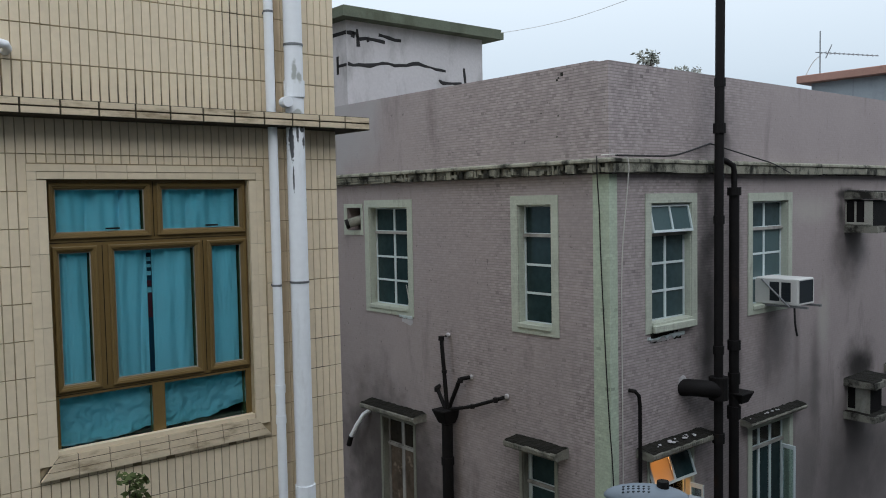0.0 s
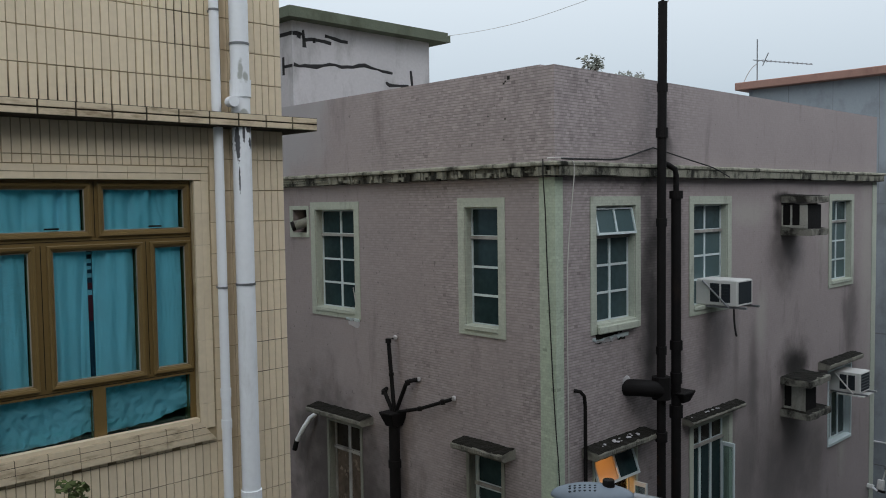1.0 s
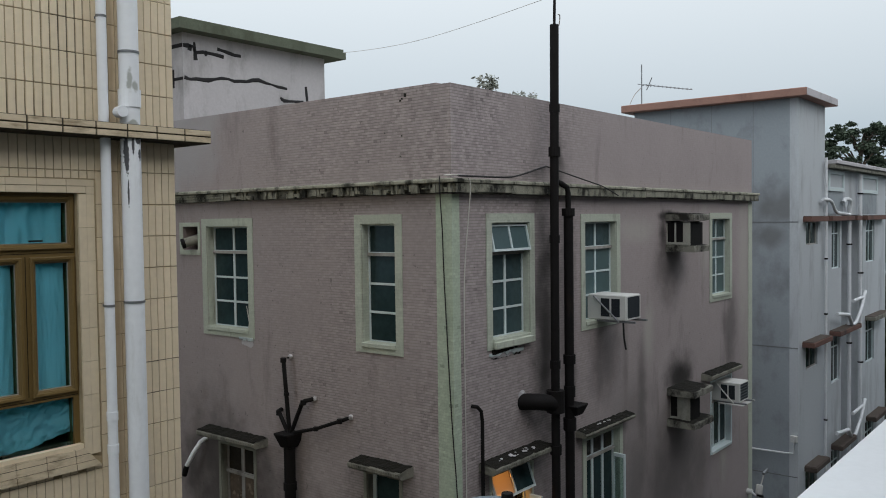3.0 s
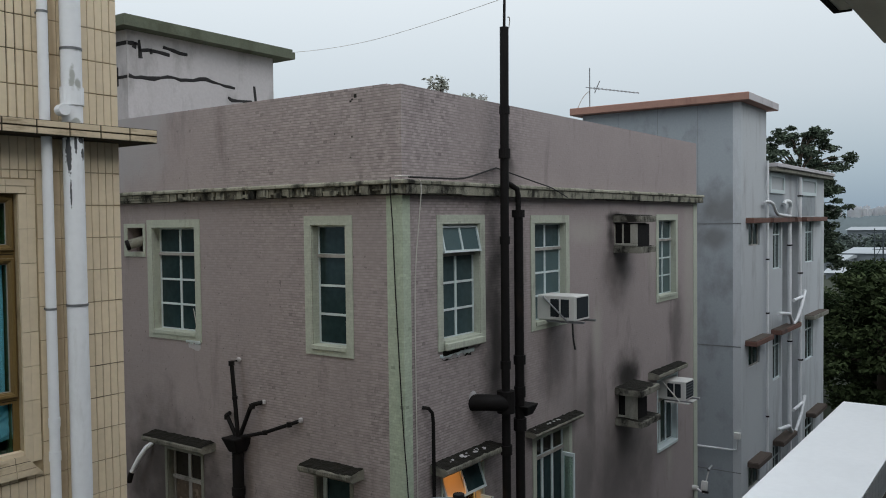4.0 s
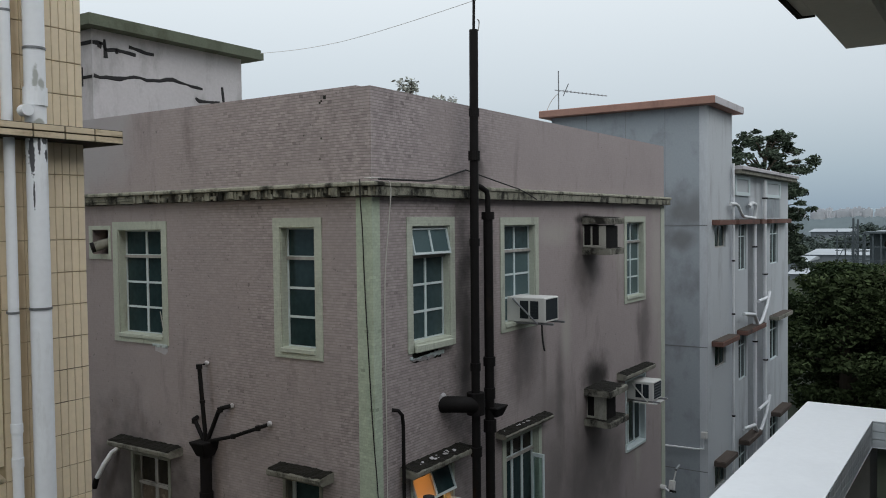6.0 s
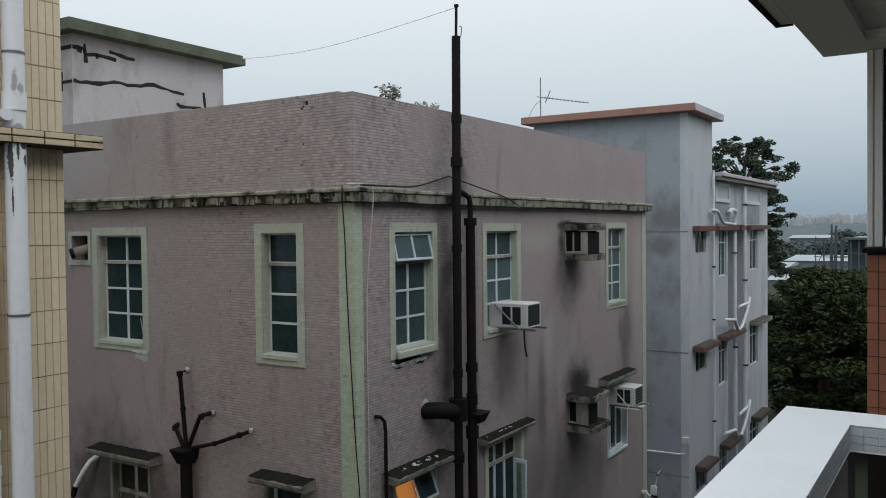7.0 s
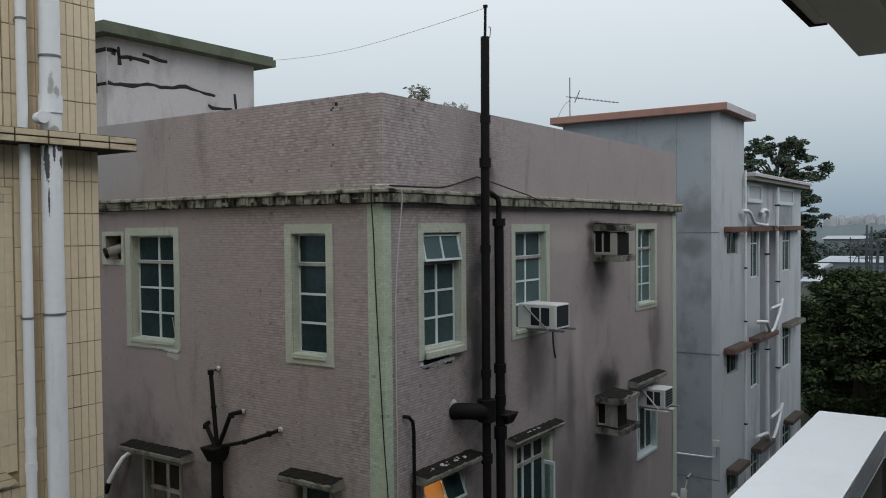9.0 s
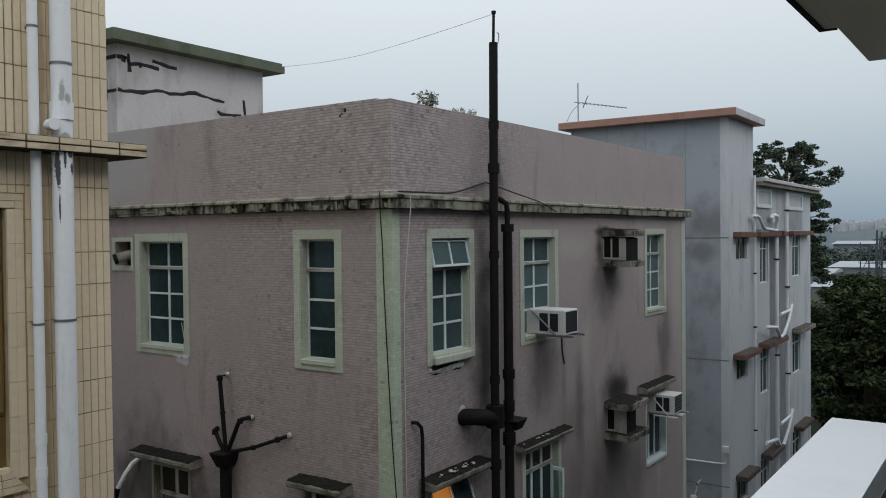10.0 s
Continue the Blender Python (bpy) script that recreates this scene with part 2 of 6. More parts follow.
CREAM = mat("cream_tile", (0.735, 0.62, 0.445), 0.42, 0.10, 1.5, 25, 0.04, per_object=0.05, per_island=0.05, spec=0.45)
LEDGETILE = mat("dirty_ledge_tile", (0.66, 0.55, 0.39), 0.5, 0.12, 4, 40, 0.05, stain=(0.20, 0.14, 0.075), stain_at=(0.50, 0.72), stain_scale=(2.5, 2.5, 9))
LEDGE_JOINT = mat("dirty_ledge_grout", (0.055, 0.045, 0.03), 0.95, 0.3, 3, 40, 0.2)
CREAM_JOINT = mat("tile_grout", (0.42, 0.335, 0.21), 0.9, 0.2, 2.0, 40, 0.2, stain=(0.16, 0.115, 0.065), stain_at=(0.54, 0.70), stain_scale=(1.3, 1.3, 1.1))
BROWN = mat("bronze_aluminium", (0.165, 0.108, 0.037), 0.42, 0.12, 3, 50, 0.03, spec=0.4)
TEAL = mat("pale_curtain", (0.85, 0.865, 0.99), 0.9, 0.15, 4, 60, 0.1)
NAVY = mat("navy_cloth", (0.05, 0.09, 0.16), 0.9, 0.2, 4, 60, 0.1)
REDCLOTH = mat("red_cloth", (0.35, 0.03, 0.05), 0.9, 0.2, 4, 60, 0.1)
PVC = mat("white_pvc", (0.87, 0.89, 0.91), 0.4, 0.05, 2, 30, 0.03, stain=(0.45, 0.44, 0.42), stain_at=(0.64, 0.85), stain_scale=(3, 3, 0.8), spec=0.45)
OLDPVC = mat("weathered_pvc", (0.72, 0.74, 0.76), 0.5, 0.1, 3, 30, 0.05, stain=(0.45, 0.46, 0.46), stain_at=(0.58, 0.85), stain_scale=(2, 2, 0.6))
PEELED = mat("peeling_white_pvc", (0.86, 0.88, 0.90), 0.45, 0.06, 2, 30, 0.05, stain=(0.55, 0.55, 0.53), stain_at=(0.6, 0.85), stain_scale=(4, 4, 0.8))
STRAP = mat("dull_steel", (0.22, 0.23, 0.24), 0.5, 0.2, 5, 40, 0.1, metal=0.6)
IRON = mat("tarred_iron", (0.010, 0.009, 0.009), 0.7, 0.3, 6, 50, 0.35, stain=(0.028, 0.02, 0.016), stain_at=(0.6, 0.75), spec=0.15)
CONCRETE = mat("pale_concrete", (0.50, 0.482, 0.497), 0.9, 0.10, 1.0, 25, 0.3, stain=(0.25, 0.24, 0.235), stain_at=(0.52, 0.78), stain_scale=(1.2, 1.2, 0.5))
MOSSCAP = mat("mossy_slab", (0.115, 0.13, 0.095), 0.95, 0.25, 3, 40, 0.4, stain=(0.07, 0.075, 0.05), stain_at=(0.5, 0.7))
TAR = mat("tar_seal", (0.018, 0.017, 0.018), 0.6, 0.2, 5, 40, 0.4)
# One house in two greys: the gable's shade and the front's light as colour.
GREY = mat("shaded_grey_wall", (0.315, 0.35, 0.375), 0.85, 0.08, 0.6, 20, 0.15, stain=(0.16, 0.165, 0.175), stain_at=(0.50, 0.80), stain_scale=(0.7, 0.7, 0.5))
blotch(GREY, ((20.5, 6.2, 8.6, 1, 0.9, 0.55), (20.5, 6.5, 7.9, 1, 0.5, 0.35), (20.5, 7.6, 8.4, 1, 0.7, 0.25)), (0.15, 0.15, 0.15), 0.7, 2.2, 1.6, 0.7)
GREYLIGHT = mat("lit_grey_wall", (0.505, 0.535, 0.56), 0.85, 0.08, 0.6, 20, 0.15, stain=(0.27, 0.275, 0.29), stain_at=(0.52, 0.82), stain_scale=(1.1, 1.1, 0.3))
TERRACOTTA = mat("terracotta_fascia", (0.32, 0.185, 0.145), 0.8, 0.15, 2, 30, 0.2, stain=(0.18, 0.10, 0.08), stain_at=(0.55, 0.8))
SLABBROWN = mat("stained_slab", (0.085, 0.066, 0.056), 0.9, 0.25, 3, 40, 0.3)
SLABRED = mat("brown_red_slab", (0.155, 0.085, 0.068), 0.9, 0.25, 3, 40, 0.3, stain=(0.07, 0.05, 0.045), stain_at=(0.5, 0.7))
WHITEFRAME = mat("white_window_frame", (0.62, 0.70, 0.71), 0.5, 0.08, 4, 50, 0.05)
GLASS = glass("window_glass")
CLEAR = glass("teal_tinted_glass", (0.59, 0.97, 1.0))
CLOUDY = mat("frosted_pane", (0.072, 0.120, 0.127), 0.3, 0.15, 3, 30, 0.02, spec=0.5)
PANE = mat("dark_teal_pane", (0.021, 0.041, 0.044), 0.12, 0.4, 2.5, 12, 0.02, spec=0.28)
# Paler pane tone with the glass's reflection painted into it.
PALEPANE = mat("reflection_toned_pane", (0.048, 0.078, 0.084), 0.15, 0.35, 2.5, 12, 0.02, spec=0.3)
DIMCURTAIN = mat("pane_over_brown_curtain", (0.11, 0.085, 0.065), 0.2, 0.6, 3.5, 9, 0.02, stain=(0.25, 0.20, 0.15), stain_at=(0.55, 0.65), stain_scale=(4, 4, 4))
DIMTOP = mat("dim_brown_pane", (0.028, 0.024, 0.018), 0.15, 0.4, 3, 12, 0.02, spec=0.3)
# Dimmer copy of the white frame, with shade put into its colour.
DIMFRAME = mat("shade_dimmed_frame", (0.38, 0.37, 0.345), 0.6, 0.2, 4, 40, 0.1, stain=(0.12, 0.11, 0.10), stain_at=(0.5, 0.7))
OLDCASE = mat("aged_cream_casing", (0.33, 0.325, 0.285), 0.7, 0.2, 4, 40, 0.1, stain=(0.12, 0.115, 0.10), stain_at=(0.55, 0.72))
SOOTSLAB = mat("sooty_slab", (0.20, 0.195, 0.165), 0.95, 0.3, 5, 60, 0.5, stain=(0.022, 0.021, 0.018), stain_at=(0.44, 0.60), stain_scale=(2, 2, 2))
SLATGREY = mat("grey_slat", (0.10, 0.115, 0.125), 0.5, 0.1, 4, 40, 0.0)
UNSEENWALL = mat("unseen_grey_wall", (0.15, 0.148, 0.145), 0.7, 0.12, 2, 30, 0.1)
# Unseen room linings; the gloom behind the windows is in this colour.
DARKROOM = mat("darkened_room_lining", (0.10, 0.11, 0.11), 0.9, 0.2, 2, 20, 0.0)
ACWHITE = mat("ac_casing", (0.60, 0.60, 0.58), 0.5, 0.06, 4, 50, 0.03, stain=(0.35, 0.33, 0.30), stain_at=(0.6, 0.8))
ACGRILLE = mat("ac_grille", (0.020, 0.026, 0.032), 0.6, 0.2, 6, 60, 0.1)
PARAPET = mat("white_parapet_tile", (0.77, 0.79, 0.81), 0.55, 0.04, 4, 60, 0.04, stain=(0.70, 0.72, 0.74), stain_at=(0.5, 0.8), stain_scale=(3, 3, 3))
WHITETILE = mat("small_white_tile", (0.60, 0.63, 0.65), 0.4, 0.06, 3, 30, 0.03)
SOFFIT = mat("painted_soffit", (0.74, 0.74, 0.67), 0.9, 0.06, 1.2, 25, 0.08)
BALUSTER = mat("grey_baluster", (0.17, 0.175, 0.17), 0.8, 0.15, 3, 30, 0.2)
BRICKTILE = mat("red_wall_tile", (0.42, 0.17, 0.10), 0.5, 0.12, 4, 40, 0.05, per_object=0.12)
BRICKJOINT = mat("red_tile_grout", (0.06, 0.035, 0.028), 0.95, 0.2, 4, 40, 0.2)
ALU = mat("aluminium_frame", (0.82, 0.82, 0.79), 0.45, 0.06, 2, 40, 0.02)
ASPHALT = mat("lane_concrete", (0.055, 0.055, 0.052), 0.9, 0.2, 0.6, 12, 0.3)
EARTH = mat("far_ground", (0.022, 0.028, 0.016), 1.0, 0.3, 0.05, 1.5, 0.2)
LEAF = mat("leaf", (0.07, 0.092, 0.064), 0.75, 0.5, 0.5, 6, 0.0, per_island=0.5, spec=0.08)
LEAFDARK = mat("dark_leaf", (0.019, 0.030, 0.013), 0.8, 0.5, 0.4, 5, 0.0, per_island=0.5, spec=0.06)
LEAFMID = mat("shaded_leaf", (0.045, 0.062, 0.027), 0.8, 0.5, 0.5, 6, 0.0, per_island=0.5, spec=0.06)
LEAFWEED = mat("dusty_weed_leaf", (0.37, 0.39, 0.35), 0.8, 0.3, 3, 20, 0.0, per_island=0.3, spec=0.1)
LEAFPALE = mat("olive_leaf", (0.10, 0.13, 0.045), 0.6, 0.4, 3, 20, 0.0, per_island=0.4, spec=0.2)
BARK = mat("bark", (0.075, 0.06, 0.045), 0.95, 0.3, 3, 30, 0.5)
CABLE = mat("black_cable", (0.02, 0.02, 0.02), 0.6, 0.1, 5, 40, 0.0)
PALECABLE = mat("pale_cable", (0.55, 0.53, 0.50), 0.6, 0.1, 5, 40, 0.0)
AMBER = bpy.data.materials.new("lamplit_frosted_pane")
AMBER.use_nodes = True
AMBER.node_tree.nodes["Principled BSDF"].inputs["Base Color"].default_value = (0.9, 0.8, 0.7, 1)
AMBER.node_tree.nodes["Principled BSDF"].inputs["Transmission Weight"].default_value = 0.9
AMBER.node_tree.nodes["Principled BSDF"].inputs["Roughness"].default_value = 0.9
AMBER.node_tree.nodes["Principled BSDF"].inputs["IOR"].default_value = 1.05


# ---- mesh helpers ----
ORIGIN = {}


def thing(name, at, label, category, group="", kind=""):
    ob = tagged(new(name), label, category, group, kind)
    ob.location = at
    ORIGIN[ob.name] = Vector(at)
    return ob


def part(name, bm, material, parent=None, label="", bevel=0.0, smooth=False):
    """Links a bmesh, built in world metres, as one mesh under a thing, a part, or nothing."""
    if bevel:
        bmesh.ops.bevel(bm, geom=bm.edges[:], offset=bevel, segments=1, affect="EDGES", clamp_overlap=True)
    bmesh.ops.recalc_face_normals(bm, faces=bm.faces[:])
    at = ORIGIN[parent.name] if parent else Vector((0, 0, 0))
    bmesh.ops.translate(bm, verts=bm.verts[:], vec=-at)
    me = bpy.data.meshes.new(name)
    bm.to_mesh(me)
    bm.free()
    me.materials.append(material)
    if smooth:
        me.polygons.foreach_set("use_smooth", [True] * len(me.polygons))
    ob = new(name, me)
    if parent:
        ob.parent = parent
    ORIGIN[ob.name] = at
    if label:
        tagged(ob, label)
    return ob


def box(bm, x0, x1, y0, y1, z0, z1):
    v = [bm.verts.new((x, y, z)) for x in (x0, x1) for y in (y0, y1) for z in (z0, z1)]
    for f in ((0, 1, 3, 2), (4, 6, 7, 5), (0, 4, 5, 1), (2, 3, 7, 6), (0, 2, 6, 4), (1, 5, 7, 3)):
        bm.faces.new([v[i] for i in f])
    return v


def tube(bm, points, r, seg=12, r_end=None):
    pts = [Vector(p) for p in points]
    rings = []
    for i, p in enumerate(pts):
        d = (pts[min(i + 1, len(pts) - 1)] - pts[max(i - 1, 0)]).normalized()
        side = d.cross(Vector((0, 0, 1)) if abs(d.z) < 0.95 else Vector((1, 0, 0))).normalized()
        up = side.cross(d)
        rr = r if r_end is None else r + (r_end - r) * i / (len(pts) - 1)
        rings.append([bm.verts.new(p + rr * (math.cos(a) * side + math.sin(a) * up)) for a in [2 * math.pi * k / seg for k in range(seg)]])
    for a, b in zip(rings, rings[1:]):
        for k in range(seg):
            bm.faces.new((a[k], a[(k + 1) % seg], b[(k + 1) % seg], b[k]))
    for r_ in (rings[0], rings[-1]):
        bm.faces.new([bm.verts.new(v.co) for v in r_])


class Face:
    """One side of a house: u along it, d out of it, z up."""

    def __init__(self, axis, at):
        self.axis, self.at = axis, at

    def p(self, u, d, z):
        return Vector((u, self.at - d, z)) if self.axis == "x" else Vector((self.at - d, u, z))

    def box(self, bm, u0, u1, d0, d1, z0, z1):
        a, b = self.p(u0, d0, z0), self.p(u1, d1, z1)
        return box(bm, min(a.x, b.x), max(a.x, b.x), min(a.y, b.y), max(a.y, b.y), z0, z1)

    def wall(self, bm, u0, u1, z0, z1, thick, holes=()):
        """A wall with openings that go through it; its outer side at d = 0."""
        us = sorted({u0, u1, *[h[0] for h in holes], *[h[1] for h in holes]})
        zs = sorted({z0, z1, *[h[2] for h in holes], *[h[3] for h in holes]})
        us, zs = [u for u in us if u0 <= u <= u1], [z for z in zs if z0 <= z <= z1]

        def solid(i, j):
            if not (0 <= i < len(us) - 1 and 0 <= j < len(zs) - 1):
                return False
            u, z = (us[i] + us[i + 1]) / 2, (zs[j] + zs[j + 1]) / 2
            return not any(a < u < b and c < z < d for a, b, c, d in holes)

        vs = {}

        def v(i, j, k):
            if (i, j, k) not in vs:
                vs[i, j, k] = bm.verts.new(self.p(us[i], -thick * k, zs[j]))
            return vs[i, j, k]

        for i in range(len(us) - 1):
            for j in range(len(zs) - 1):
                if not solid(i, j):
                    continue
                for k in (0, 1):
                    bm.faces.new((v(i, j, k), v(i + 1, j, k), v(i + 1, j + 1, k), v(i, j + 1, k)))
                for di, dj, a, b in ((-1, 0, (0, 0), (0, 1)), (1, 0, (1, 0), (1, 1)), (0, -1, (0, 0), (1, 0)), (0, 1, (0, 1), (1, 1))):
                    if not solid(i + di, j + dj):
                        bm.faces.new((v(i + a[0], j + a[1], 0), v(i + b[0], j + b[1], 0), v(i + b[0], j + b[1], 1), v(i + a[0], j + a[1], 1)))


def ring(bm, face, u0, u1, z0, z1, w, d0, d1):
    """Four butted bars round an opening, outside it when w is positive."""
    face.box(bm, u0 - w, u0, d0, d1, z0 - w, z1 + w)
    face.box(bm, u1, u1 + w, d0, d1, z0 - w, z1 + w)
    face.box(bm, u0, u1, d0, d1, z1, z1 + w)
    face.box(bm, u0, u1, d0, d1, z0 - w, z0)


# ---- ground and distance ----
def ground():
    bm = bmesh.new()
    xs = [-60, -20, 0, 20, 40, 80, 160, 400, 900, 2500]
    ys = [-900, -300, -100, -40, 0, 20, 60, 200, 900]
    v = [[bm.verts.new((x, y, 0 if x < 45 else -0.006 * (x - 45) if x < 900 else -5.1)) for y in ys] for x in xs]
    for i in range(len(xs) - 1):
        for j in range(len(ys) - 1):
            bm.faces.new((v[i][j], v[i + 1][j], v[i + 1][j + 1], v[i][j + 1]))
    tagged(part("ground", bm, EARTH), "dark green and earthy low ground", "ground", kind="structure")
    bm = bmesh.new()
    box(bm, -8, 24, -2.2, 5.6, -0.1, 0.01)
    tagged(part("road", bm, ASPHALT), "damp grey concrete village lane between houses", "road", kind="structure")


ground()


# ---- the mauve house ----
PX, PY = 7.38, 5.82
RIGHT, LEFT = Face("x", PY), Face("y", PX)
PEND, PBACK = 17.2, 13.0
mauve = thing("house", (PX, PY, 0), "mauve painted tile village house with pale green trim", "house")


def steel_window(house, face, u0, u1, z0, z1, cols, top=CLOUDY, low=PANE, open_top=0.0, band=0.11, rows=3, top_h=0.36, top2=None, fw=0.028, deep=0.088, bars=WHITEFRAME, trim=TRIM):
    """A steel casement in a recessed opening: top light over small panes, and a painted plaster band."""
    b = fw / 2
    zt = z1 - top_h
    edges = [u0 + fw + (u1 - u0 - 2 * fw) * k / cols for k in range(cols + 1)]
    heights = [z0 + fw + (zt - fw - z0 - fw) * k / rows for k in range(rows + 1)]
    holes = []
    for i in range(cols):
        a0, a1 = edges[i] + b * 1.3 * (i > 0), edges[i + 1] - b * 1.3 * (i < cols - 1)
        for j in range(rows):
            holes.append((a0, a1, heights[j] + b * (j > 0), heights[j + 1] - b * (j < rows - 1)))
        if not open_top:
            holes.append((a0, a1, zt + 0.012, z1 - fw))
    if open_top:
        holes.append((u0 + fw, u1 - fw, zt + 0.012, z1 - fw))
    bm = bmesh.new()
    Face(face.axis, face.at + deep).wall(bm, u0, u1, z0, z1, 0.03, holes)
    window = part("window", bm, bars, house, "steel-framed window with small panes")
    for i in range(cols):
        for j in range(rows):
            bm = bmesh.new()
            face.box(bm, edges[i] + 0.004, edges[i + 1] - 0.004, -deep - 0.018, -deep - 0.014, heights[j] + 0.004, heights[j + 1] - 0.004)
            ob = part("pane", bm, low, window)
            ob.visible_shadow = False
        if not open_top:
            bm = bmesh.new()
            face.box(bm, edges[i] + 0.004, edges[i + 1] - 0.004, -deep - 0.018, -deep - 0.014, zt + 0.014, z1 - 0.03)
            part("pane", bm, top, window).visible_shadow = False
    if open_top:
        a = radians(open_top)
        h = top_h - 0.03

        def q(u, s, off):
            return face.p(u, -0.055 + s * math.sin(a) + off * math.cos(a), z1 - 0.03 - s * math.cos(a) + off * math.sin(a))

        def slab(bm, ua, ub, sa, sb, t):
            vs = [bm.verts.new(q(u, s, o)) for u in (ua, ub) for s in (sa, sb) for o in (0, t)]
            for f in ((0, 1, 3, 2), (4, 6, 7, 5), (0, 4, 5, 1), (2, 3, 7, 6), (0, 2, 6, 4), (1, 5, 7, 3)):
                bm.faces.new([vs[i] for i in f])

        bm = bmesh.new()
        slab(bm, u0 + 0.01, u1 - 0.01, 0, 0.022, 0.03)
        slab(bm, u0 + 0.01, u1 - 0.01, h - 0.03, h, 0.03)
        slab(bm, u0 + 0.01, u0 + 0.034, 0.022, h - 0.03, 0.03)
        slab(bm, u1 - 0.034, u1 - 0.01, 0.022, h - 0.03, 0.03)
        um = (u0 + u1) / 2
        slab(bm, um - b, um + b, 0.022, h - 0.03, 0.026)
        part("top_sash", bm, WHITEFRAME, window, "top sash pushed open")
        bm = bmesh.new()
        slab(bm, u0 + 0.034, um - b, 0.022, h - 0.03, 0.012)
        part("pane", bm, top, window)
        bm = bmesh.new()
        slab(bm, um + b, u1 - 0.034, 0.022, h - 0.03, 0.012)
        part("pane", bm, top2 or top, window)
    # The bar's dark colour paints the shadow line below the top light.
    bm = bmesh.new()
    face.box(bm, u0 + 0.015, u1 - 0.015, 0.001 - deep, 0.026 - deep, zt - 0.035, zt + 0.004)
    part("weather_bar", bm, DIMFRAME, window, "weather bar darkened for the shadow line under the top light")
    bm = bmesh.new()
    Face(face.axis, face.at - 0.016).wall(bm, u0 - band, u1 + band, z0 - band, z1 + band, 0.014, [(u0, u1, z0, z1)])
    part("surround", bm, trim, window, "painted plaster band")
    bm = bmesh.new()
    Face(face.axis, face.at + 0.001).wall(bm, u0 + 0.001, u1 - 0.001, z0 + 0.013, z1 - 0.001, deep - 0.003, [(u0 + 0.012, u1 - 0.012, z0 + 0.016, z1 - 0.012)])
    part("reveal", bm, trim, window)
    bm = bmesh.new()
    face.box(bm, u0 + 0.003, u1 - 0.003, 0.002 - deep, 0.035, z0 - 0.045, z0 + 0.012)
    part("sill", bm, trim, window, "thin worn sill", bevel=0.006)
    return window


def canopy(house, face, u0, u1, z0, out=0.26, thick=0.10, debris=0):
    """A cast concrete hood over a window, with a mossy top and chipped nose."""
    bm = bmesh.new()
    prof = [(0.0, 0.0), (out - 0.03, 0.0), (out, 0.03), (out, thick - 0.01), (out - 0.015, thick), (0.0, thick + 0.03)]
    n = 14
    rnd = random.Random(int(u0 * 100))
    rows = []
    for k in range(n + 1):
        u = u0 + (u1 - u0) * k / n
        rows.append([bm.verts.new(face.p(u, d + rnd.uniform(-0.004, 0.004) * (d > 0), z0 + z + rnd.uniform(-0.004, 0.004))) for d, z in prof])
    for a, b in zip(rows, rows[1:]):
        for i in range(len(prof) - 1):
            bm.faces.new((a[i], a[i + 1], b[i + 1], b[i]))
    bm.faces.new(rows[0])
    bm.faces.new(rows[-1])
    c = part("canopy", bm, CANOPY, house, "weathered concrete window canopy")
    bm = bmesh.new()
    rows = []
    cols_ = max(20, int((u1 - u0) * 45))
    for k in range(cols_ + 1):
        u = u0 + 0.006 + (u1 - u0 - 0.012) * k / cols_
        row = []
        for m_ in range(8):
            t_ = m_ / 7
            d = 0.003 + (out - 0.012 + 0.014 * noise.noise((u * 14, z0, 4))) * t_
            lump = 0.010 + 0.011 * noise.noise((u * 13, d * 13, z0)) + 0.006 * noise.noise((u * 47, d * 47, z0))
            row.append(bm.verts.new(face.p(u, d, z0 + thick + 0.030 - 0.03 * t_ + max(0.002, lump) * (t_ < 1))))
        rows.append(row)
    for a, b in zip(rows, rows[1:]):
        for i in range(7):
            bm.faces.new((a[i], a[i + 1], b[i + 1], b[i]))
    part("moss", bm, DIRT_AND_SHADE, c, "black moss and dirt")
    bm = bmesh.new()
    count = int((u1 - u0) / 0.038)
    for k in range(count):
        u = u0 + 0.004 + 0.038 * k
        face.box(bm, u, u + 0.027, out - 0.004, out + 0.007, z0 + 0.032, z0 + thick - 0.012)
    tagged(part("ribbed_tiles", bm, CANOPY, c), "ribbed edge tiles of the canopy", kind="stuff")
    for k in range(debris * 2):
        bm = bmesh.new()
        u, d = u0 + 0.08 + (u1 - u0) * rnd.random() * 0.7, rnd.uniform(0.08, out - 0.05)
        bmesh.ops.create_icosphere(bm, subdivisions=2, radius=rnd.uniform(0.010, 0.022), matrix=Matrix.Translation(face.p(u, d, z0 + thick + 0.042)) @ Matrix.Diagonal((rnd.uniform(0.7, 1.6), rnd.uniform(0.7, 1.4), 0.5, 1)))
        for v in bm.verts:
            v.co += 0.005 * noise.noise_vector(v.co * 37)
        part("rubble", bm, CONCRETE, c)
    return c


UP = {"w3": (8.13, 8.95, 6.95, 8.36), "w4": (10.36, 11.31, 6.94, 8.35), "w5": (15.05, 15.95, 6.94, 8.36)}
LOWR = {"l3": (8.08, 8.95, 3.6, 5.34), "l4": (10.36, 11.37, 3.6, 5.27), "l5": (15.0, 16.0, 4.05, 5.35)}
UPL = {"w2": (6.675, 7.235, 6.90, 8.365), "w1": (9.44, 10.39, 6.885, 8.35)}
LOWL = {"m2": (6.66, 7.2, 3.9, 5.33), "m1": (9.4, 10.15, 3.5, 5.2)}
VENT = (10.60, 10.98, 8.0, 8.35)
bm = bmesh.new()
RIGHT.wall(bm, PX, PEND, 0, 9.93, 0.2, list(UP.values()) + list(LOWR.values()))
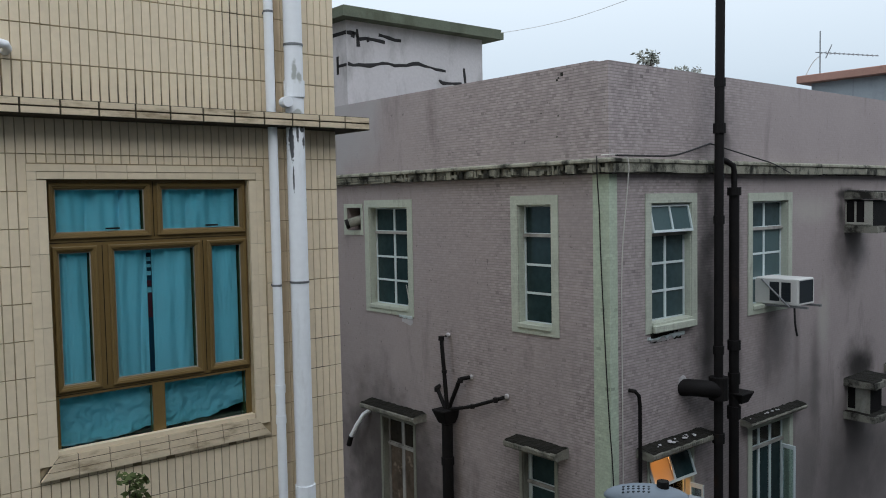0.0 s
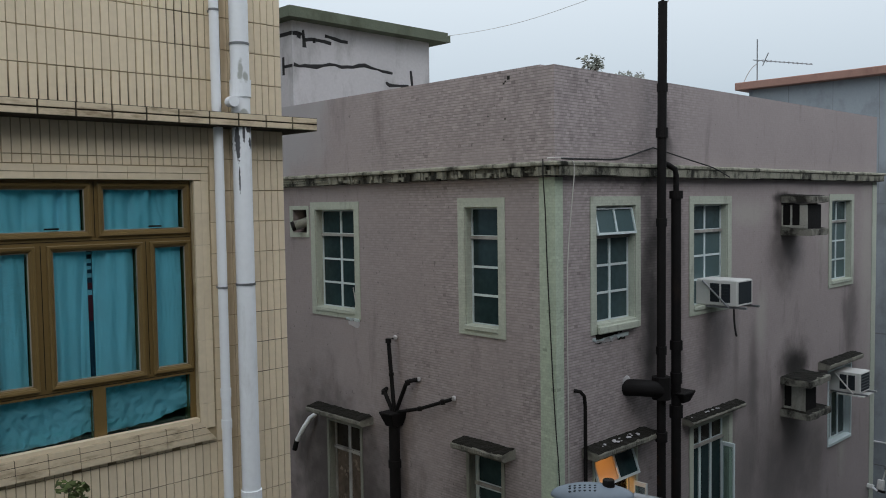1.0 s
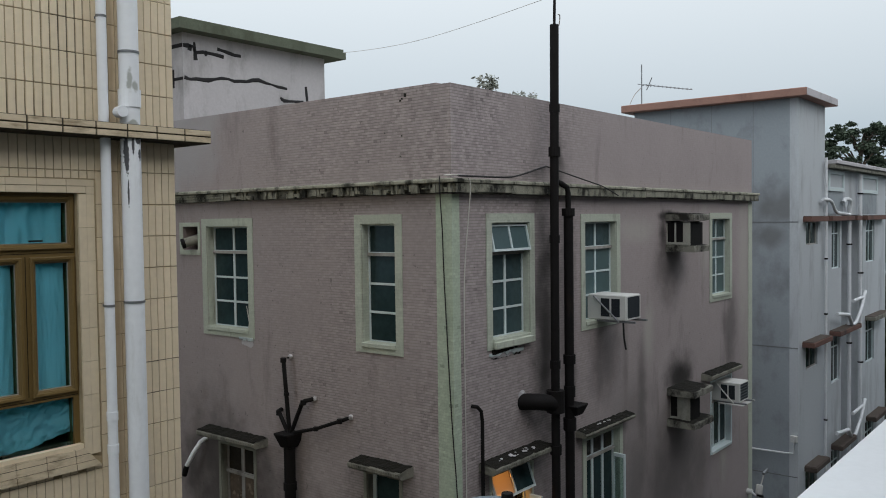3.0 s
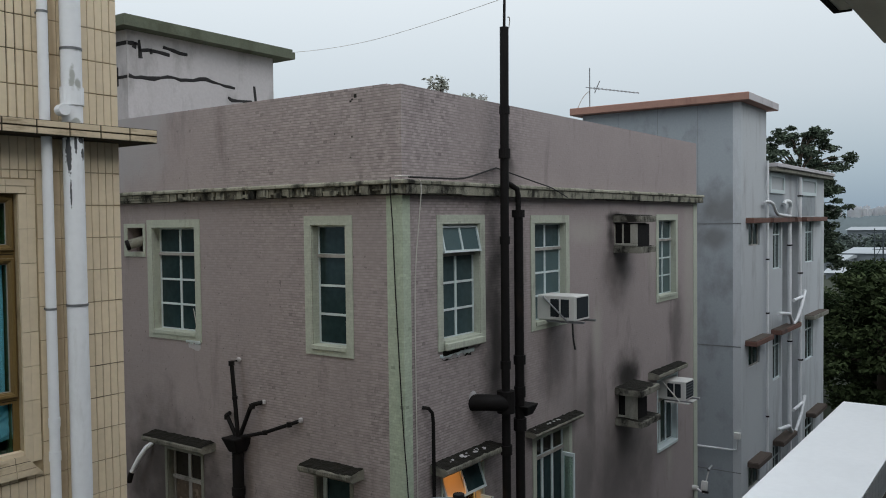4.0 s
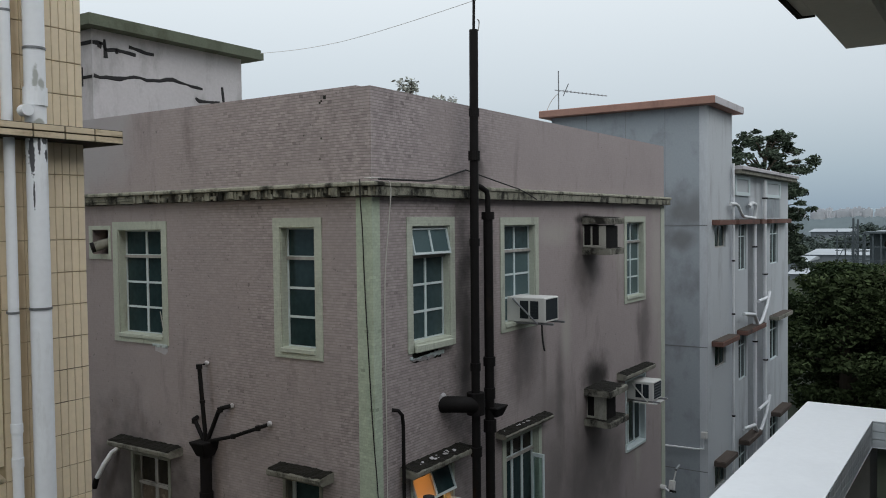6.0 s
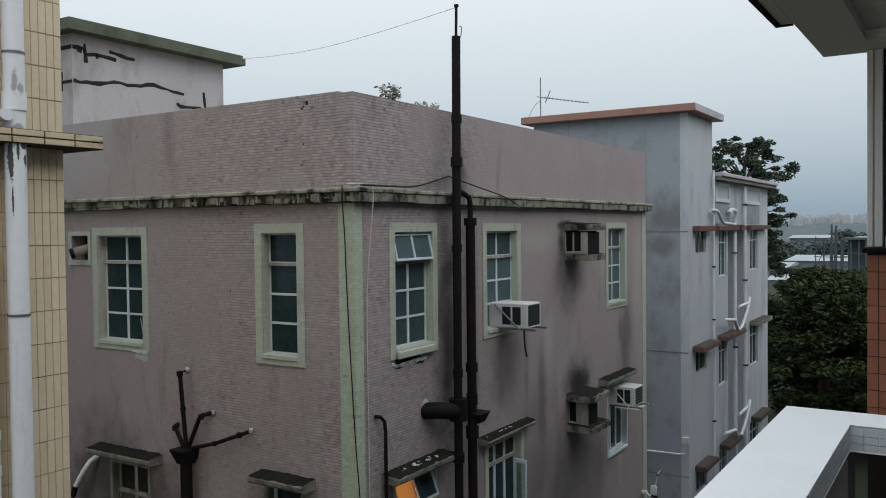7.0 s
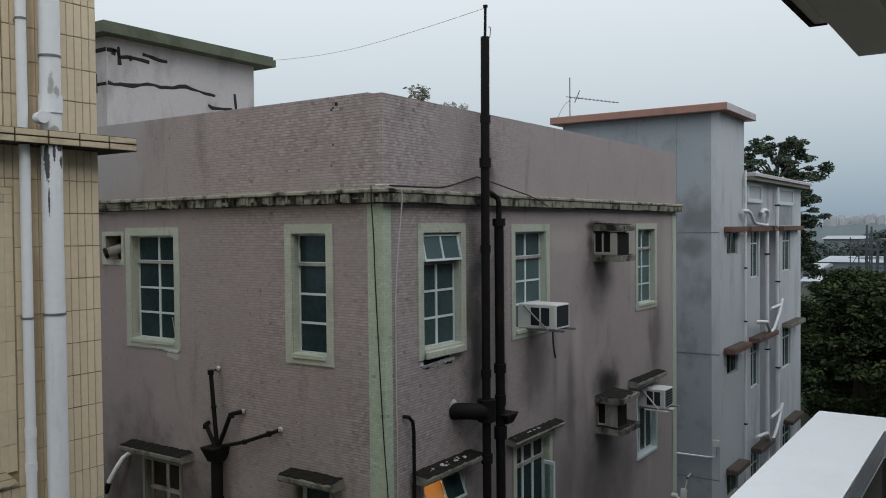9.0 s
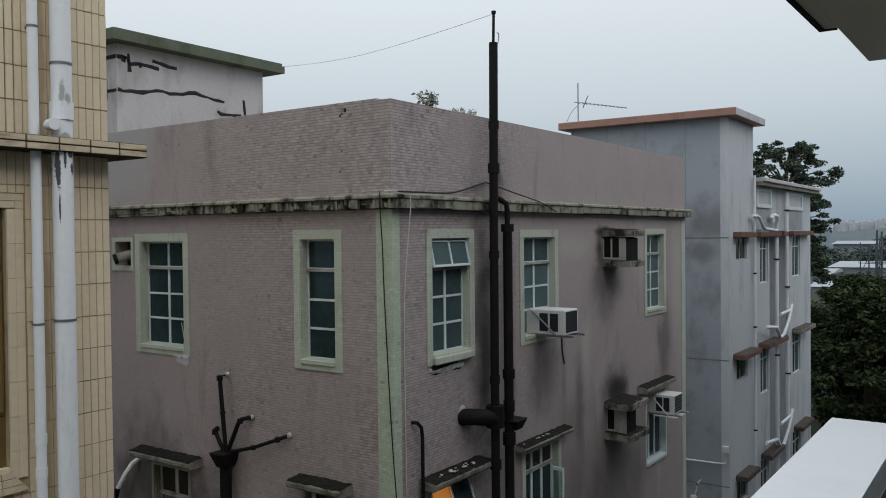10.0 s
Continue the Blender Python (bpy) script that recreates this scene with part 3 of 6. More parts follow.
wall_r = part("wall", bm, MAUVE, mauve, "mauve tiled wall with rain stains")
bm = bmesh.new()
LEFT.wall(bm, PY + 0.2, PBACK, 0, 9.95, 0.2, list(UPL.values()) + list(LOWL.values()) + [VENT])
wall_l = part("wall", bm, MAUVE, mauve, "mauve tiled wall with small windows")
def block(name, material, parent, *lim, label="", bevel=0.0):
    bm = bmesh.new()
    box(bm, *lim)
    return part(name, bm, material, parent, label, bevel)


block("wall", MAUVE, mauve, PEND - 0.2, PEND, PY + 0.2, PBACK, 0, 9.93)
block("wall", MAUVE, mauve, PX + 0.2, PEND - 0.2, PBACK - 0.2, PBACK, 0, 9.93)
bm = bmesh.new()
box(bm, PX + 0.2, PEND - 0.2, PY + 0.2, PBACK - 0.2, 8.65, 8.85)
part("roof", bm, MOULD, mauve, "flat concrete roof")
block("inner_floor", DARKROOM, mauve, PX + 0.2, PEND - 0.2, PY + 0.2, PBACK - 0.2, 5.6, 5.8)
# Added partitions, unseen, close the view behind the windows.
block("added_inner_wall", DARKROOM, mauve, PX + 2.4, PEND - 0.2, PY + 2.2, PY + 2.3, 5.8, 8.65)
block("added_inner_wall", DARKROOM, mauve, PX + 2.4, PX + 2.5, PY + 2.3, PBACK - 0.2, 5.8, 8.65)
block("added_inner_wall", DARKROOM, mauve, PX + 0.2, PEND - 0.2, PY + 3.2, PY + 3.3, 0.1, 5.6)


def ledge():
    """The band under the parapet: a thin cast lip over a course of small tiles, many of them fallen or black."""
    out = 0.13
    path = [LEFT.p(PBACK - k * 0.045, 0, 0) for k in range(int((PBACK - PY) / 0.045))] + [None] + [RIGHT.p(PX + 0.045 * k, 0, 0) for k in range(1, int((PEND - PX + 0.2) / 0.045))]
    turn_at = path.index(None)
    rnd = random.Random(3)

    def sweep(prof, rough):
        bm = bmesh.new()
        rows = []
        for k, p in enumerate(path):
            nick = rnd.choice((0, 0, 0, 0, rough, rough * 2.2)) if p is not None else 0
            row = []
            for i, (d, z) in enumerate(prof):
                dd = max(0.0, d - nick * (d > 0.05))
                q = Vector((PX - dd, PY - dd, z)) if p is None else p + (Vector((-dd, 0, z)) if k < turn_at else Vector((0, -dd, z)))
                if p is not None:
                    q.z += rnd.uniform(-0.003, 0.003)
                row.append(bm.verts.new(q))
            rows.append(row)
        for p, q in zip(rows, rows[1:]):
            for i in range(len(prof) - 1):
                bm.faces.new((p[i], p[i + 1], q[i + 1], q[i]))
        bm.faces.new(rows[0])
        bm.faces.new(rows[-1])
        return bm

    whole = part("ledge", sweep([(0.0, 8.812), (out - 0.01, 8.814), (out, 8.822), (out, 8.848), (out - 0.015, 8.862), (0.0, 8.872)], 0.007), LIP, mauve, "pale cast lip of the roof ledge")
    # Dark backing that shows wherever a ledge tile is missing.
    part("ledge_backing", sweep([(0.0, 8.70), (out - 0.06, 8.708), (out - 0.06, 8.811), (0.0, 8.811)], 0.003), SOOTSLAB, whole, "dark backing under the lip")

    def course(face, u0, u1, keep, name):
        u = u0
        while u < u1:
            w = rnd.choice((0.03, 0.045, 0.045, 0.07, 0.10))
            if rnd.random() < keep:
                low = 8.706 + rnd.choice((0, 0, 0.006, 0.02, 0.045))
                cut = 8.763 if rnd.random() < 0.3 else 8.808
                bm = bmesh.new()
                face.box(bm, u, min(u + w - 0.006, u1), out - 0.0585, out - 0.026 + rnd.uniform(-0.012, 0.012), low, cut)
                part(name, bm, MOULD, whole)
            u += w

    course(LEFT, PY - 0.07, 8.3, 0.90, "tile")
    course(LEFT, 8.3, 9.9, 0.68, "tile")
    u = 9.9
    while u < 12.6:
        for za, zb, d in ((8.706, 8.738, 0.085), (8.744, 8.772, 0.095), (8.778, 8.808, 0.105)):
            bm = bmesh.new()
            LEFT.box(bm, u, u + 0.39, out - 0.0585, d + rnd.uniform(-0.006, 0.006), za, zb)
            part("strip", bm, MOULD, whole)
        u += 0.4
    u = PX - 0.065
    while u < PEND:
        w = rnd.choice((0.2, 0.4, 0.7))
        bm = bmesh.new()
        RIGHT.box(bm, u, min(u + w - 0.004, PEND + 0.1), out - 0.0585, out - 0.018 + rnd.uniform(-0.006, 0.004), 8.706 + rnd.choice((0, 0, 0.012)), 8.808)
        part("tile", bm, MOULD, whole)
        u += w


ledge()
bm = bmesh.new()
band = [(PX - 0.014, PY + 0.22), (PX - 0.014, PY - 0.012), (PX + 0.125, PY - 0.012), (PX + 0.125, PY - 0.002), (PX - 0.002, PY - 0.002), (PX - 0.002, PY + 0.22)]
lo, hi = [bm.verts.new((x, y, 0)) for x, y in band], [bm.verts.new((x, y, 8.69)) for x, y in band]
for i in range(6):
    bm.faces.new((lo[i], lo[(i + 1) % 6], hi[(i + 1) % 6], hi[i]))
part("corner_band", bm, GREEN, mauve, "pale green painted corner band")
bm = bmesh.new()
RIGHT.box(bm, PEND - 0.22, PEND, 0.002, 0.012, 0, 8.69)
part("corner_band", bm, TRIM, mauve, "faded painted corner band")

steel_window(mauve, RIGHT, *UP["w3"], 2, top=CLOUDY, low=PALEPANE, open_top=12)
steel_window(mauve, RIGHT, *UP["w4"], 2, top=PALEPANE, low=CLOUDY)
steel_window(mauve, RIGHT, *UP["w5"], 2, top=PALEPANE, low=CLOUDY)
steel_window(mauve, LEFT, *UPL["w2"], 1, top=PANE, deep=0.105)
steel_window(mauve, LEFT, *UPL["w1"], 2, top=PANE, deep=0.115)
steel_window(mauve, RIGHT, *LOWR["l3"], 2, band=0.04, rows=1, top=AMBER, low=GLASS, open_top=20, top_h=0.36, top2=PANE)
steel_window(mauve, RIGHT, *LOWR["l4"], 3, band=0.10, rows=1, top=DIMTOP, low=PANE, top_h=0.3, fw=0.045, trim=TRIM)
steel_window(mauve, RIGHT, *LOWR["l5"], 3, band=0.04, rows=1, top=PANE, low=PANE, top_h=0.4, fw=0.045, trim=WHITEFRAME)
# Added unseen partitions that keep the room lamp's glow from neighbouring windows.
block("added_inner_wall", DARKROOM, mauve, 7.70, 7.78, PY + 0.2, PY + 3.2, 0.1, 5.6)
block("added_inner_wall", DARKROOM, mauve, 9.66, 9.74, PY + 0.2, PY + 3.2, 0.1, 5.6)
bulb = new("room_lamp", bpy.data.lights.new("room_lamp", "POINT"))
bulb.data.energy, bulb.data.color, bulb.data.shadow_soft_size = 14, (1.0, 0.42, 0.10), 0.12
bulb.location = (8.25, 6.25, 5.1)
for key in LOWL:
    steel_window(mauve, LEFT, *LOWL[key], 1 if key == "m2" else 2, band=0.05, rows=1, top=PANE if key == "m2" else DIMTOP, low=PANE if key == "m2" else DIMCURTAIN, top_h=0.4, fw=0.065 if key == "m2" else 0.05, bars=WHITEFRAME if key == "m2" else DIMFRAME, trim=SHADETRIM)
canopy(mauve, RIGHT, 7.84, 9.15, 5.42, out=0.24, thick=0.085, debris=9)
canopy(mauve, RIGHT, 10.08, 11.6, 5.37, out=0.17, thick=0.06, debris=4)
canopy(mauve, RIGHT, 14.55, 16.1, 5.46, out=0.2, thick=0.09)
canopy(mauve, LEFT, 6.44, 7.30, 5.38, out=0.24, thick=0.085)
canopy(mauve, LEFT, 9.10, 10.42, 5.31, out=0.24, thick=0.085)


def ragged_plaster(face, u0, u1, z, seed, drop=0.07):
    """A broken lip of plaster hanging under a sill, its shade painted as a dark strip."""
    rnd = random.Random(seed)
    bm = bmesh.new()
    rows = []
    for k in range(15):
        u = u0 + (u1 - u0) * k / 14
        low = z - drop * rnd.uniform(0.25, 1.0)
        rows.append([bm.verts.new(face.p(u, d, h)) for d, h in ((0.001, z), (0.022, z), (0.018, low), (0.001, low - 0.012))])
    for a, b in zip(rows, rows[1:]):
        for i in range(3):
            bm.faces.new((a[i], a[i + 1], b[i + 1], b[i]))
    bm.faces.new(rows[0])
    bm.faces.new(rows[-1])
    part("broken_plaster", bm, WHITEFRAME, mauve, "ragged pale plaster under the sill")
    bm = bmesh.new()
    rows = []
    for k in range(15):
        u = u0 + 0.05 + (u1 - u0 - 0.1) * k / 14
        rows.append([bm.verts.new(face.p(u, d, h)) for d, h in ((0.004, z - drop * 0.5), (0.004, z - drop * rnd.uniform(1.0, 1.5)))])
    for a, b in zip(rows, rows[1:]):
        bm.faces.new((a[0], a[1], b[1], b[0]))
    part("lip_shade", bm, DIRT_AND_SHADE, mauve, "dark strip painting the shade under the plaster lip")


ragged_plaster(RIGHT, 8.06, 8.78, 6.80, 3, 0.06)
ragged_plaster(LEFT, 9.36, 9.66, 6.79, 5, 0.05)

for u, z, w, h in ((6.49, 9.858, 0.05, 0.06), (6.565, 9.80, 0.04, 0.03), (6.54, 9.82, 0.03, 0.03), (6.55, 9.39, 0.03, 0.03), (6.82, 9.44, 0.03, 0.025), (6.575, 9.15, 0.03, 0.025)):
    bm = bmesh.new()
    LEFT.box(bm, u - w * 0.4, u + w * 0.4, -0.004, 0.002, z - h * 0.36, z + h * 0.36)
    part("missing_tile", bm, SOOTSLAB, mauve, "black gap left by a fallen tile")

# ---- stair house on the roof ----
stair = thing("stair_house", (PX + 0.02, 10.9, 8.85), "pale concrete rooftop stair house with tarred cracks", "roof structure")
SF = Face("x", 10.9)
bm = bmesh.new()
box(bm, PX + 0.005, 10.25, 10.9, 12.7, 8.9, 11.25)
part("wall", bm, CONCRETE, stair)
bm = bmesh.new()
box(bm, PX - 0.2, 10.55, 10.66, 12.9, 11.25, 11.37)
box(bm, PX - 0.17, 10.52, 10.69, 12.87, 11.37, 11.42)
part("roof_slab", bm, MOSSCAP, stair, "mossy green overhanging slab")


# ---- the grey house ----
GX, GY = 20.5, 5.85
GF, GS = Face("x", GY), Face("y", GX)
grey = thing("house", (GX, GY, 0), "grey painted three-storey house with terracotta roof edge", "house")
gholes = []
for top in (8.265, 5.25, 2.18):
    gholes += [(21.1, 22.1, top - 0.58, top), (23.4, 24.25, top - 1.28, top), (27.2, 28.3, top - 1.28, top)]
bm = bmesh.new()
GF.wall(bm, GX, 24.4, 0, 9.6, 0.2, [h for h in gholes if h[1] < 24.4])
part("wall", bm, GREYLIGHT, grey, "grey wall lightened as the lit side, with rain streaks")
bm = bmesh.new()
GF.wall(bm, 26.8, 29.85, 0, 9.6, 0.2, [h for h in gholes if h[0] > 26])
part("wall", bm, GREYLIGHT, grey, "grey wall lightened as the lit side, with rain streaks")
block("wall", GREYLIGHT, grey, 24.2, 27.0, GY + 0.9, GY + 1.1, 0, 8.4, label="recessed bay")
block("wall", GREYLIGHT, grey, 24.2, 24.4, GY + 0.2, GY + 0.9, 0, 8.4)
block("wall", GREYLIGHT, grey, 26.8, 27.0, GY + 0.2, GY + 0.9, 0, 8.4)
block("wall", GREYLIGHT, grey, 24.4, 26.8, GY, GY + 0.2, 8.4, 9.6)
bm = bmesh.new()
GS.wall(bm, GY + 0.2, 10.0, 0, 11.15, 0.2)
part("wall", bm, GREY, grey, "smooth grey gable wall darkened as the shaded side, with panel joints")
block("wall", GREYLIGHT, grey, GX, 22.72, GY, GY + 0.2, 9.6, 11.15)
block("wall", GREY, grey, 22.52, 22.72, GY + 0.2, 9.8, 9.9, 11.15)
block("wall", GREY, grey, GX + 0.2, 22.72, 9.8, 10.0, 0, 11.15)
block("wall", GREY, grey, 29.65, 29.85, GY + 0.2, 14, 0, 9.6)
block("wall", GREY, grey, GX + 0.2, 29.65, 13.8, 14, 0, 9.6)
block("inner_floor", DARKROOM, grey, GX + 0.2, 29.65, GY + 0.6, 13.8, 5.6, 5.75)
bm = bmesh.new()
box(bm, GX - 0.28, 22.95, 5.6, 10.25, 11.15, 11.34)
part("roof_slab", bm, TERRACOTTA, grey, "terracotta painted roof edge", bevel=0.015)
block("fascia", CONCRETE, grey, GX - 0.26, 22.93, 5.592, 5.5985, 11.165, 11.325, label="faded pinkish roof edge")
block("roof_slab", CANOPY, grey, 22.73, 30.05, 5.60, 14, 9.6, 9.70, label="darker lower layer of the roof slab")
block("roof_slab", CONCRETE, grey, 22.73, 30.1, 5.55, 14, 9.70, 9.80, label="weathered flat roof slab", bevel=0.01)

# ---- the cream house ----
CY, CX = 4.8, 3.178
CF = Face("x", CY)
cream = thing("house", (CX, CY, 0), "cream tiled house with bronze window and white drainpipes", "house")
CWIN = (1.322, 2.515, 7.02, 8.585)
bm = bmesh.new()
CF.wall(bm, -4.0, CX, 0, 13, 0.2, [CWIN])
part("wall", bm, CREAM_JOINT, cream, "grout bed of the cream tile wall")
block("wall", CREAM, cream, CX - 0.2, CX, CY + 0.2, 10, 0, 13)
block("wall", CREAM, cream, -4.0, CX, 10, 10.2, 0, 13)
block("wall", CREAM, cream, -4.0, -3.8, CY + 0.2, 10, 0, 13)
block("inner_floor", DARKROOM, cream, -3.8, CX - 0.2, CY + 0.2, 10, 8.85, 9.0)
block("inner_floor", DARKROOM, cream, -3.8, CX - 0.2, CY + 0.2, 10, 5.85, 6.0)
block("added_inner_wall", DARKROOM, cream, -3.8, CX - 0.2, CY + 2.2, CY + 2.3, 6.0, 8.85)
bm = bmesh.new()
box(bm, -4.2, CX + 0.2, CY - 0.2, 10.4, 13, 13.15)
part("roof", bm, CONCRETE, cream)
bm = bmesh.new()
CF.box(bm, -4.0, CX + 0.168, 0.001, 0.168, 8.915, 9.0)
box(bm, CX + 0.001, CX + 0.168, CY, 10, 8.915, 9.0)
part("ledge", bm, LEDGE_JOINT, cream, "tiled concrete ledge")


# ---- our balcony ----
BZ = 7.9
CAP = 0.066


def setting(name, bm, material, label, category, bevel=0.0):
    return tagged(part(name, bm, material, None, "", bevel), label, category, kind="structure")


bm = bmesh.new()
outline = [(-3.2, 0.265), (2.30, 0.265), (2.30, -1.6), (2.46, -1.6), (2.46, 0.44), (-3.2, 0.44)]
lo, hi = [bm.verts.new((x, y, BZ - CAP)) for x, y in outline], [bm.verts.new((x, y, BZ)) for x, y in outline]
for i in range(6):
    bm.faces.new((lo[i], lo[(i + 1) % 6], hi[(i + 1) % 6], hi[i]))
bm.faces.new(lo)
bm.faces.new(hi)
parapet = setting("parapet", bm, PARAPET, "smooth white balcony parapet top", "parapet", 0.006)
for u0 in [2.05 - 0.2 * k for k in range(26)]:
    block("baluster", BALUSTER, parapet, u0, u0 + 0.07, 0.31, 0.39, 6.9, BZ - CAP, bevel=0.006)
for v0 in [0.10 - 0.2 * k for k in range(8)]:
    block("baluster", BALUSTER, parapet, 2.345, 2.415, v0, v0 + 0.075, 6.9, BZ - CAP, bevel=0.006)
block("baluster", BALUSTER, parapet, 2.30, 2.46, 0.265, 0.44, 6.9, BZ - CAP, label="square corner post")
for r in range(3):
    for k in range(18):
        za, zb = BZ - 0.007 - 0.0193 * (r + 1) + 0.0016, BZ - 0.007 - 0.0193 * r
        block("tile", WHITETILE, parapet, 2.295, 2.2995, 0.262 - 0.034 * (k + 1) + 0.002, 0.262 - 0.034 * k, za, zb)
        block("tile", WHITETILE, parapet, 2.294 - 0.034 * (k + 1) + 0.002, 2.294 - 0.034 * k, 0.2603, 0.2647, za, zb)
bm = bmesh.new()
box(bm, -3.2, 2.46, -1.6, 0.44, 6.7, 6.9)
setting("floor", bm, BALUSTER, "grey balcony floor", "floor")
# Unseen wall of the balcony's own house, height and length chosen for shade.
bm = bmesh.new()
box(bm, -5.5, 17.0, -1.8, -1.6, 0, 12.6)
setting("wall_south", bm, UNSEENWALL, "plain unseen wall behind the balcony, sized to shade the lane", "wall")
# Added out of view to block sky light from the lower lane.
bm = bmesh.new()
box(bm, 17.2, 28.0, -1.8, -1.6, 0, 12.5)
setting("added_wall_far", bm, UNSEENWALL, "plain unseen wall added down the lane for shade", "wall")
# Added out of view so less light reaches the mauve house's left wall.
bm = bmesh.new()
box(bm, 3.18, 7.37, 12.8, 13.0, 0, 12.5)
setting("added_wall_north", bm, UNSEENWALL, "plain unseen wall added to close and darken the lane", "wall")
bm = bmesh.new()
box(bm, -3.4, -3.2, -1.6, 0.44, 6.7, 9.4)
setting("wall_west", bm, WHITETILE, "plain side wall of the balcony", "wall")
bm = bmesh.new()
box(bm, 3.0, 4.53, 0.766, 0.845, 9.402, 9.62)
box(bm, 3.0, 4.53, -1.6, 0.766, 9.46, 9.62)
setting("ceiling", bm, SOFFIT, "painted balcony soffit", "ceiling")
bm = bmesh.new()
box(bm, 3.0, 4.535, 0.822, 0.85, 9.395, 9.42)
box(bm, 4.515, 4.535, 0.766, 0.822, 9.395, 9.42)
setting("trim", bm, DIRT_AND_SHADE, "black mouldy drip edge of the slab", "trim")
bm = bmesh.new()
outline = [(3.0, 0.50), (5.13, 0.50), (5.13, -1.6), (5.52, -1.6), (5.52, 0.765), (3.0, 0.765)]
lo, hi = [bm.verts.new((x, y, 9.40)) for x, y in outline], [bm.verts.new((x, y, 9.455)) for x, y in outline]
for i in range(6):
    bm.faces.new((lo[i], lo[(i + 1) % 6], hi[(i + 1) % 6], hi[i]))
bm.faces.new(lo)
bm.faces.new(hi)
setting("beam", bm, SOFFIT, "painted concrete beam under the slab", "beam", 0.004)
bm = bmesh.new()
box(bm, 4.54, 5.52, -1.6, 0.765, 9.46, 9.62)
setting("ceiling_2", bm, SOFFIT, "painted soffit beyond the slab step", "ceiling")
bm = bmesh.new()
box(bm, 5.42, 5.7, -1.6, 0.515, 7.14, 8.228)
wall_east = setting("wall_east", bm, BRICKJOINT, "red tiled bay wall under a window", "wall")
for r in range(11):
    for k in range(5):
        block("tile", BRICKTILE, wall_east, 5.412, 5.4195, 0.515 - 0.06 * (k + 1) + 0.004, 0.515 - 0.06 * k, 8.215 - 0.098 * (r + 1) + 0.005, 8.215 - 0.098 * r)
# Wall below the tiles blackened to paint the deep shade seen through the balusters.
bm = bmesh.new()
box(bm, 5.45, 5.7, -1.6, 0.515, 0, 7.139)
setting("wall_east_2", bm, DIRT_AND_SHADE, "black wall under the tiled bay, deep shade in its colour", "wall")
bay = thing("bay_window", (5.5, 0.3, 8.22), "aluminium framed bay window over a dark sill", "window")
block("sill", IRON, bay, 5.36, 5.7, -1.6, 0.54, 8.230, 8.262, label="dark stone sill", bevel=0.006)
block("post", ALU, bay, 5.43, 5.49, 0.487, 0.52, 8.263, 9.398, bevel=0.004)
block("post", ALU, bay, 5.45, 5.50, 0.478, 0.486, 8.263, 9.398, label="dark gap strip")
block("post", ALU, bay, 5.43, 5.49, 0.437, 0.477, 8.263, 9.398, bevel=0.004)
block("frame", IRON, bay, 5.445, 5.49, 0.425, 0.436, 8.263, 9.398, label="dark gasket")
block("rail", ALU, bay, 5.43, 5.49, -1.6, 0.424, 9.30, 9.398, bevel=0.004)
block("rail", ALU, bay, 5.43, 5.49, -1.6, 0.424, 8.263, 8.33, bevel=0.004)
block("pane", GLASS, bay, 5.46, 5.466, -1.6, 0.424, 8.331, 9.299)


# ---- cream house: window, ledge tiles, pipes ----
def cream_window():
    u0, u1, z0, z1 = CWIN
    cells = [(1.372, 1.866, 8.290, 8.532), (1.972, 2.470, 8.290, 8.532), (1.380, 1.552, 7.440, 8.180), (1.680, 2.164, 7.440, 8.180),
             (2.274, 2.470, 7.440, 8.180), (1.352, 1.876, z0 + 0.02, 7.372), (1.948, 2.480, z0 + 0.02, 7.372)]
    bm = bmesh.new()
    Face("x", CY + 0.035).wall(bm, u0, u1, z0, z1, 0.06, cells)
    win = part("window", bm, BROWN, cream, "bronze aluminium window frame")
    for i, (a, b, c, d) in enumerate(cells):
        if i < 5:
            w = 0.034
            bm = bmesh.new()
            rings = []
            for off, out in ((0.0, -0.046), (0.002, -0.034), (0.008, -0.027), (0.012, -0.0265), (0.016, -0.021), (0.029, -0.019), (0.033, -0.022), (w, -0.0345)):
                rings.append([bm.verts.new(CF.p(u, out, z)) for u, z in ((a - off, c - off), (b + off, c - off), (b + off, d + off), (a - off, d + off))])
            for p, q in zip(rings, rings[1:]):
                for k in range(4):
                    bm.faces.new((p[k], p[(k + 1) % 4], q[(k + 1) % 4], q[k]))
            part("sash", bm, BROWN, win, "bronze sash with a stepped edge")
            bm = bmesh.new()
            Face("x", CY + 0.040).wall(bm, a, b, c, d, 0.006, [(a + 0.005, b - 0.005, c + 0.005, d - 0.005)])
            part("gasket", bm, OLDCASE, win, "pale glazing gasket")
        bm = bmesh.new()
        CF.box(bm, a + 0.001, b - 0.001, -0.056, -0.050, c + 0.001, d - 0.001)
        part("pane", bm, CLEAR, win).visible_shadow = False
        if i < 2:
            block("latch", IRON, win, (a + b) / 2 + 0.02, (a + b) / 2 + 0.10, CY + 0.030, CY + 0.036, c + 0.012, c + 0.022)
    # Thin dark strips on the flat frame paint the shadows between sashes.
    for a, b, c, d in ((1.917, 1.921, 8.252, 8.574), (1.614, 1.618, 7.412, 8.216), (2.217, 2.221, 7.412, 8.216), (u0 + 0.01, u1 - 0.01, 8.233, 8.237), (u0 + 0.01, u1 - 0.01, 7.386, 7.390)):
        block("shadow_gap", IRON, win, a, b, CY + 0.0335, CY + 0.0347, c, d, label="dark strip painting the shadow gap between sashes")
    block("sill", CREAM, win, u0 + 0.002, u1 - 0.002, CY - 0.012, CY + 0.034, z0 + 0.047, z0 + 0.072, label="pale sill edge")
    return win


cream_window()


